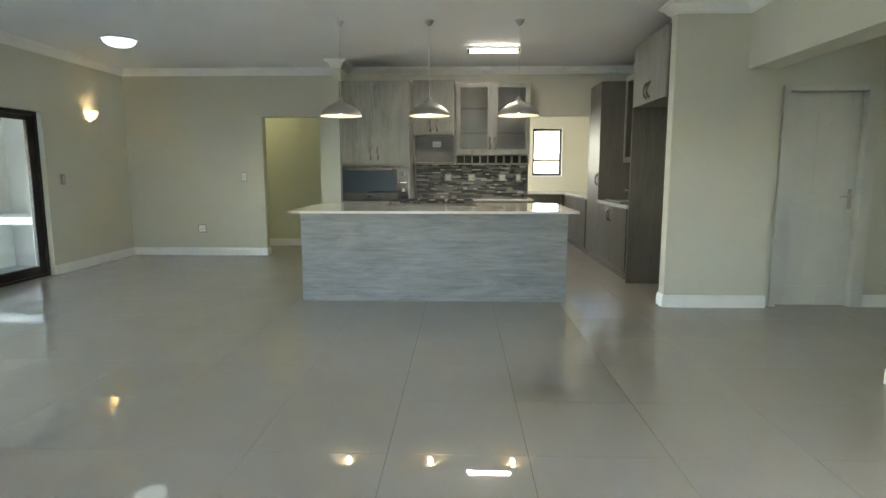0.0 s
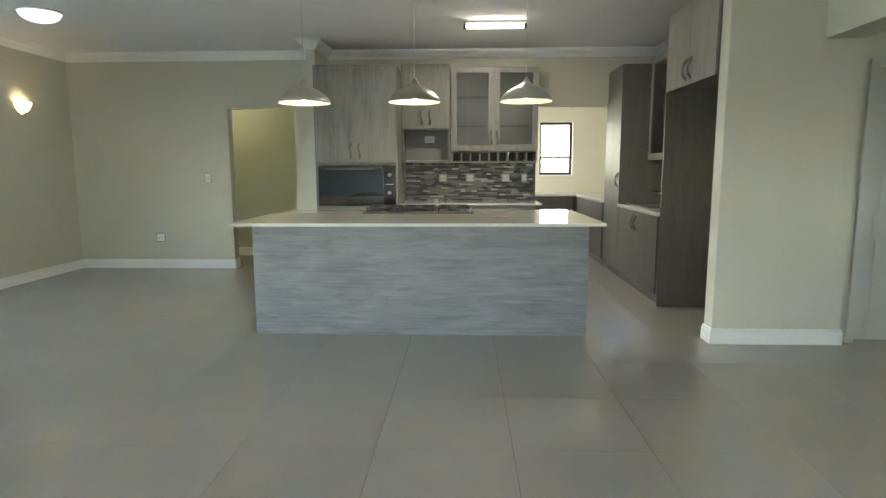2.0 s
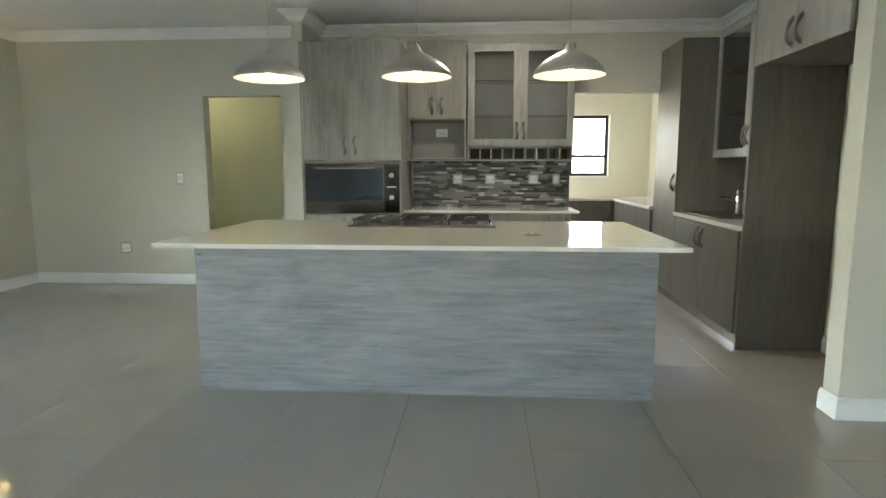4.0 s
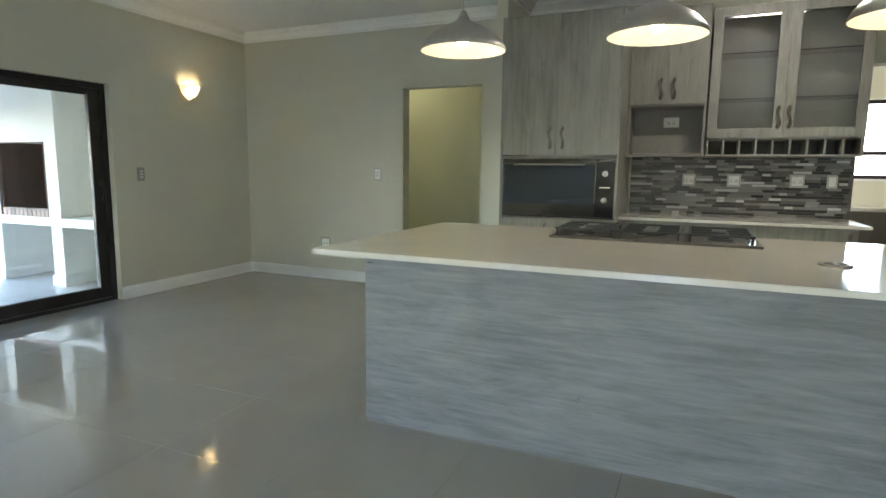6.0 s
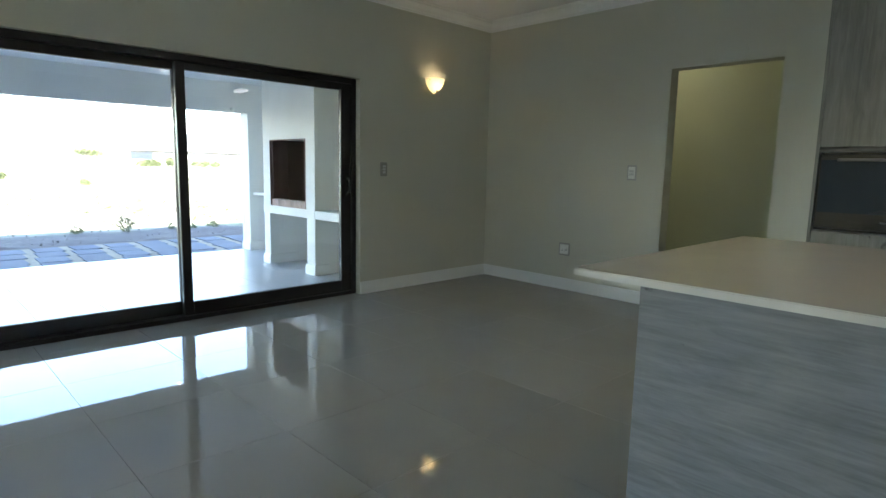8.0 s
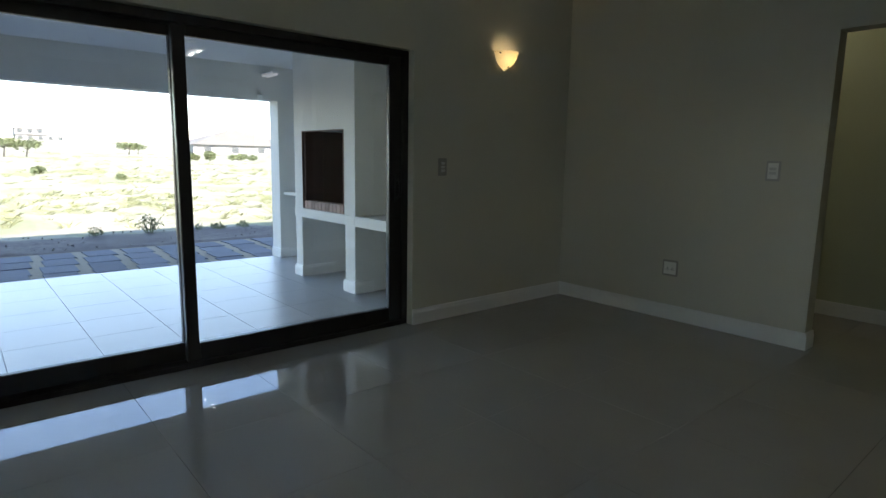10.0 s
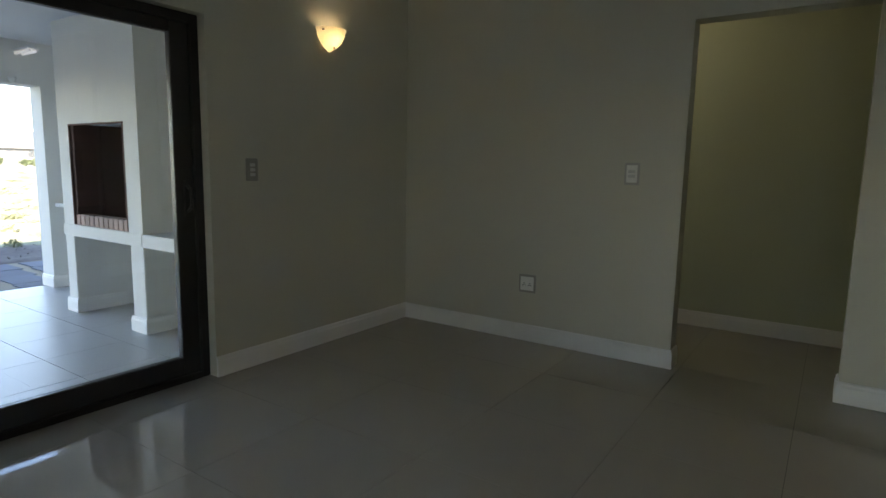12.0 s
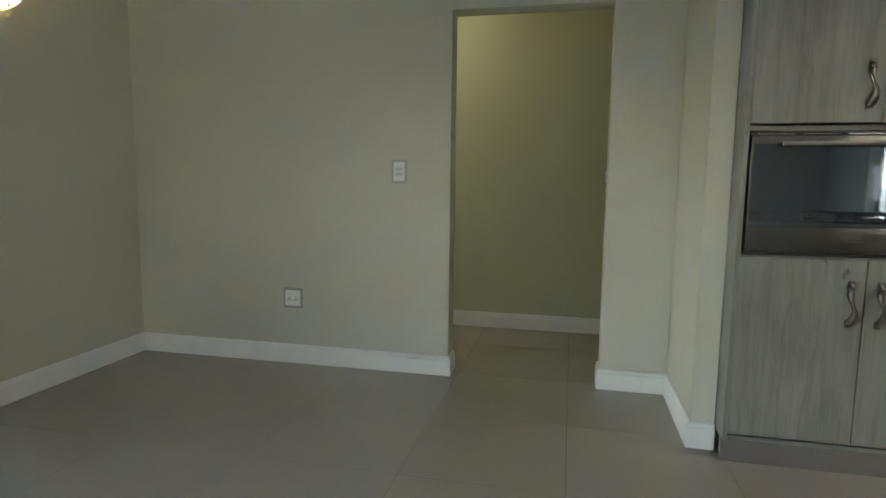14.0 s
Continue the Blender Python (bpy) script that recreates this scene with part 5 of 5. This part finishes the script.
for x, y, w, h in ((-65, 8.2, 1.9, 1.7), (-65, 9.8, 2.2, 1.6), (-85, 22.3, 2.6, 1.5), (-86, 23.6, 2.0, 1.3)):
    field_tree(x, y, w, h)


def hip_house(x, y, z, w, d, h, roof, hip):
    t = thing("house", (x, y, z), "single-storey cream house with a hipped tiled roof", "house")
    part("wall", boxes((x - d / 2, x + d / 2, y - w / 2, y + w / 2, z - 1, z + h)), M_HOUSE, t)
    bm, o = bmesh.new(), 0.5
    b = [bm.verts.new(p) for p in ((x - d / 2 - o, y - w / 2 - o, z + h), (x + d / 2 + o, y - w / 2 - o, z + h), (x + d / 2 + o, y + w / 2 + o, z + h), (x - d / 2 - o, y + w / 2 + o, z + h))]
    r = [bm.verts.new(p) for p in ((x, y - w / 2 + hip, z + h + roof), (x, y + w / 2 - hip, z + h + roof))]
    for f in ((b[0], b[1], r[0]), (b[1], b[2], r[1], r[0]), (b[2], b[3], r[1]), (b[3], b[0], r[0], r[1]), (b[0], b[3], b[2], b[1])):
        bm.faces.new(f)
    part("roof", bm, M_ROOF, t)
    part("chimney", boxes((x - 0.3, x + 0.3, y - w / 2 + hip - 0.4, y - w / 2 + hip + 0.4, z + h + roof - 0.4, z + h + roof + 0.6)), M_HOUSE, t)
    for k in range(4):
        yy = y - w / 2 + w * (k + 0.5) / 4
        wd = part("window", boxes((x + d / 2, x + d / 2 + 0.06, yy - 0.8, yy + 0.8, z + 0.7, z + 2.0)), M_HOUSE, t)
        part("pane", boxes((x + d / 2 + 0.04, x + d / 2 + 0.07, yy - 0.7, yy + 0.7, z + 0.8, z + 1.9)), M_FARGLASS, wd)


def flat_house(x, y, z, w, d):
    t = thing("house", (x, y, z), "two-storey white flat-roofed house far off", "house")
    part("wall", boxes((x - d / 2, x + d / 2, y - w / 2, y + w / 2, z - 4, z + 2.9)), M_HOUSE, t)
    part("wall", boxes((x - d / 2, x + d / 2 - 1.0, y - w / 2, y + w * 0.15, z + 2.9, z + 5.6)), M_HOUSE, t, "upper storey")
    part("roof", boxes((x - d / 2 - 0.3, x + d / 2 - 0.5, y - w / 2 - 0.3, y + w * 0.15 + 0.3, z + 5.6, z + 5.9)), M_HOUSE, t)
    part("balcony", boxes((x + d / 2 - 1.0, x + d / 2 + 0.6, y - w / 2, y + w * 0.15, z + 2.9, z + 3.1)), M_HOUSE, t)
    for k in range(5):
        yy = y - w / 2 + w * (k + 0.5) / 5
        for zz, xx in ((z + 0.5, x + d / 2), (z + 3.5, x + d / 2 - 1.0)):
            if zz < z + 1 or k < 3:
                wd = part("window", boxes((xx, xx + 0.08, yy - 1.0, yy + 1.0, zz, zz + 1.8)), M_HOUSE, t)
                part("pane", boxes((xx + 0.05, xx + 0.1, yy - 0.9, yy + 0.9, zz + 0.1, zz + 1.7)), M_FARGLASS, wd)


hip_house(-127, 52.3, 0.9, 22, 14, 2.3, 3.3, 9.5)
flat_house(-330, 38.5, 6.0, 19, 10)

# ---- floor pieces ----


def pieces(parent, me, name, xs, ys, z, skip=lambda x, y: False):
    for x in xs:
        for y in ys:
            if not skip(x, y):
                ob = new(name, me)
                ob.parent = parent
                ob.matrix_parent_inverse = parent.matrix_world.inverted()
                ob.location = (x, y, z)


TX, TY = 0.652, 0.632
tile = mesh("tile", boxes((0.0012, TX - 0.0012, 0.0012, TY - 0.0012, -0.011, 0.0)), M_TILE)
floor = bpy.data.objects["floor"]
tx, ty = [0.38 + TX * i for i in range(-9, 8)], [4.93 + TY * j for j in range(-12, 10)]
pieces(floor, tile, "tile", tx, ty[5:], 0.0, lambda x, y: (x > 2.7 and (y > 5.5 or y < 2.9)) or (y > 9.9 and x < 0.2) or (y > 8.9 and x < -3.9) or x + TX < WEST - 0.1 or x > 4.6)
rest = bmesh.new()
for x in tx:
    for y in ty[:5]:
        if x < 2.7:
            box(rest, x + 0.0012, x + TX - 0.0012, y + 0.0012, y + TY - 0.0012, -0.011, 0.0)
tagged(part("tiles", rest, M_TILE, floor), kind="stuff")
floor_p = bpy.data.objects["floor_patio"]
PTX, PTY = 0.505, 0.505
ptile = mesh("tile", boxes((0.002, PTX - 0.002, 0.002, PTY - 0.002, -0.011, 0.0)), M_PTILE)
pieces(floor_p, ptile, "tile", [-8.81 + PTX * i for i in range(7)], [6.485 + PTY * j for j in range(-17, 3)], PF)

# ---- mosaic splashback ----


def mosaic(name, x0, x1, y, z0, z1, side="s"):
    s = structure(name, boxes((x0, x1, y, y + 0.008, z0, z1)) if side == "s" else boxes((y, y + 0.008, x0, x1, z0, z1)), M_GROUT, "splashback of narrow grey, black and silver mosaic strips", "splashback")
    rows, h = 22, (z1 - z0) / 22
    lengths = (0.06, 0.09, 0.13, 0.18)
    shapes = {}
    for w in lengths:
        bm = boxes((0.0, w - 0.0022, -0.006, 0.0, 0.001, h - 0.0015)) if side == "s" else boxes((-0.006, 0.0, 0.0, w - 0.0022, 0.001, h - 0.0015))
        shapes[w] = mesh("strip", bm, M_MOSAIC)
    for r in range(rows):
        a_ = x0 + 0.002
        while a_ < x1 - 0.06:
            w = random.choice([k for k in lengths if a_ + k <= x1 + 0.004] or [0.06])
            ob = new("strip", shapes[w])
            ob.parent = s
            ob.location = (a_, y - random.uniform(0, 0.0015), z0 + r * h) if side == "s" else (y - random.uniform(0, 0.0015), a_, z0 + r * h)
            a_ += w


mosaic("trim_splashback", -0.612, 1.063, NORTH - 0.010, 0.906, 1.392)
mosaic("trim_sink_splashback", 6.60, 7.99, KEAST - 0.010, 0.906, 1.41, "w")
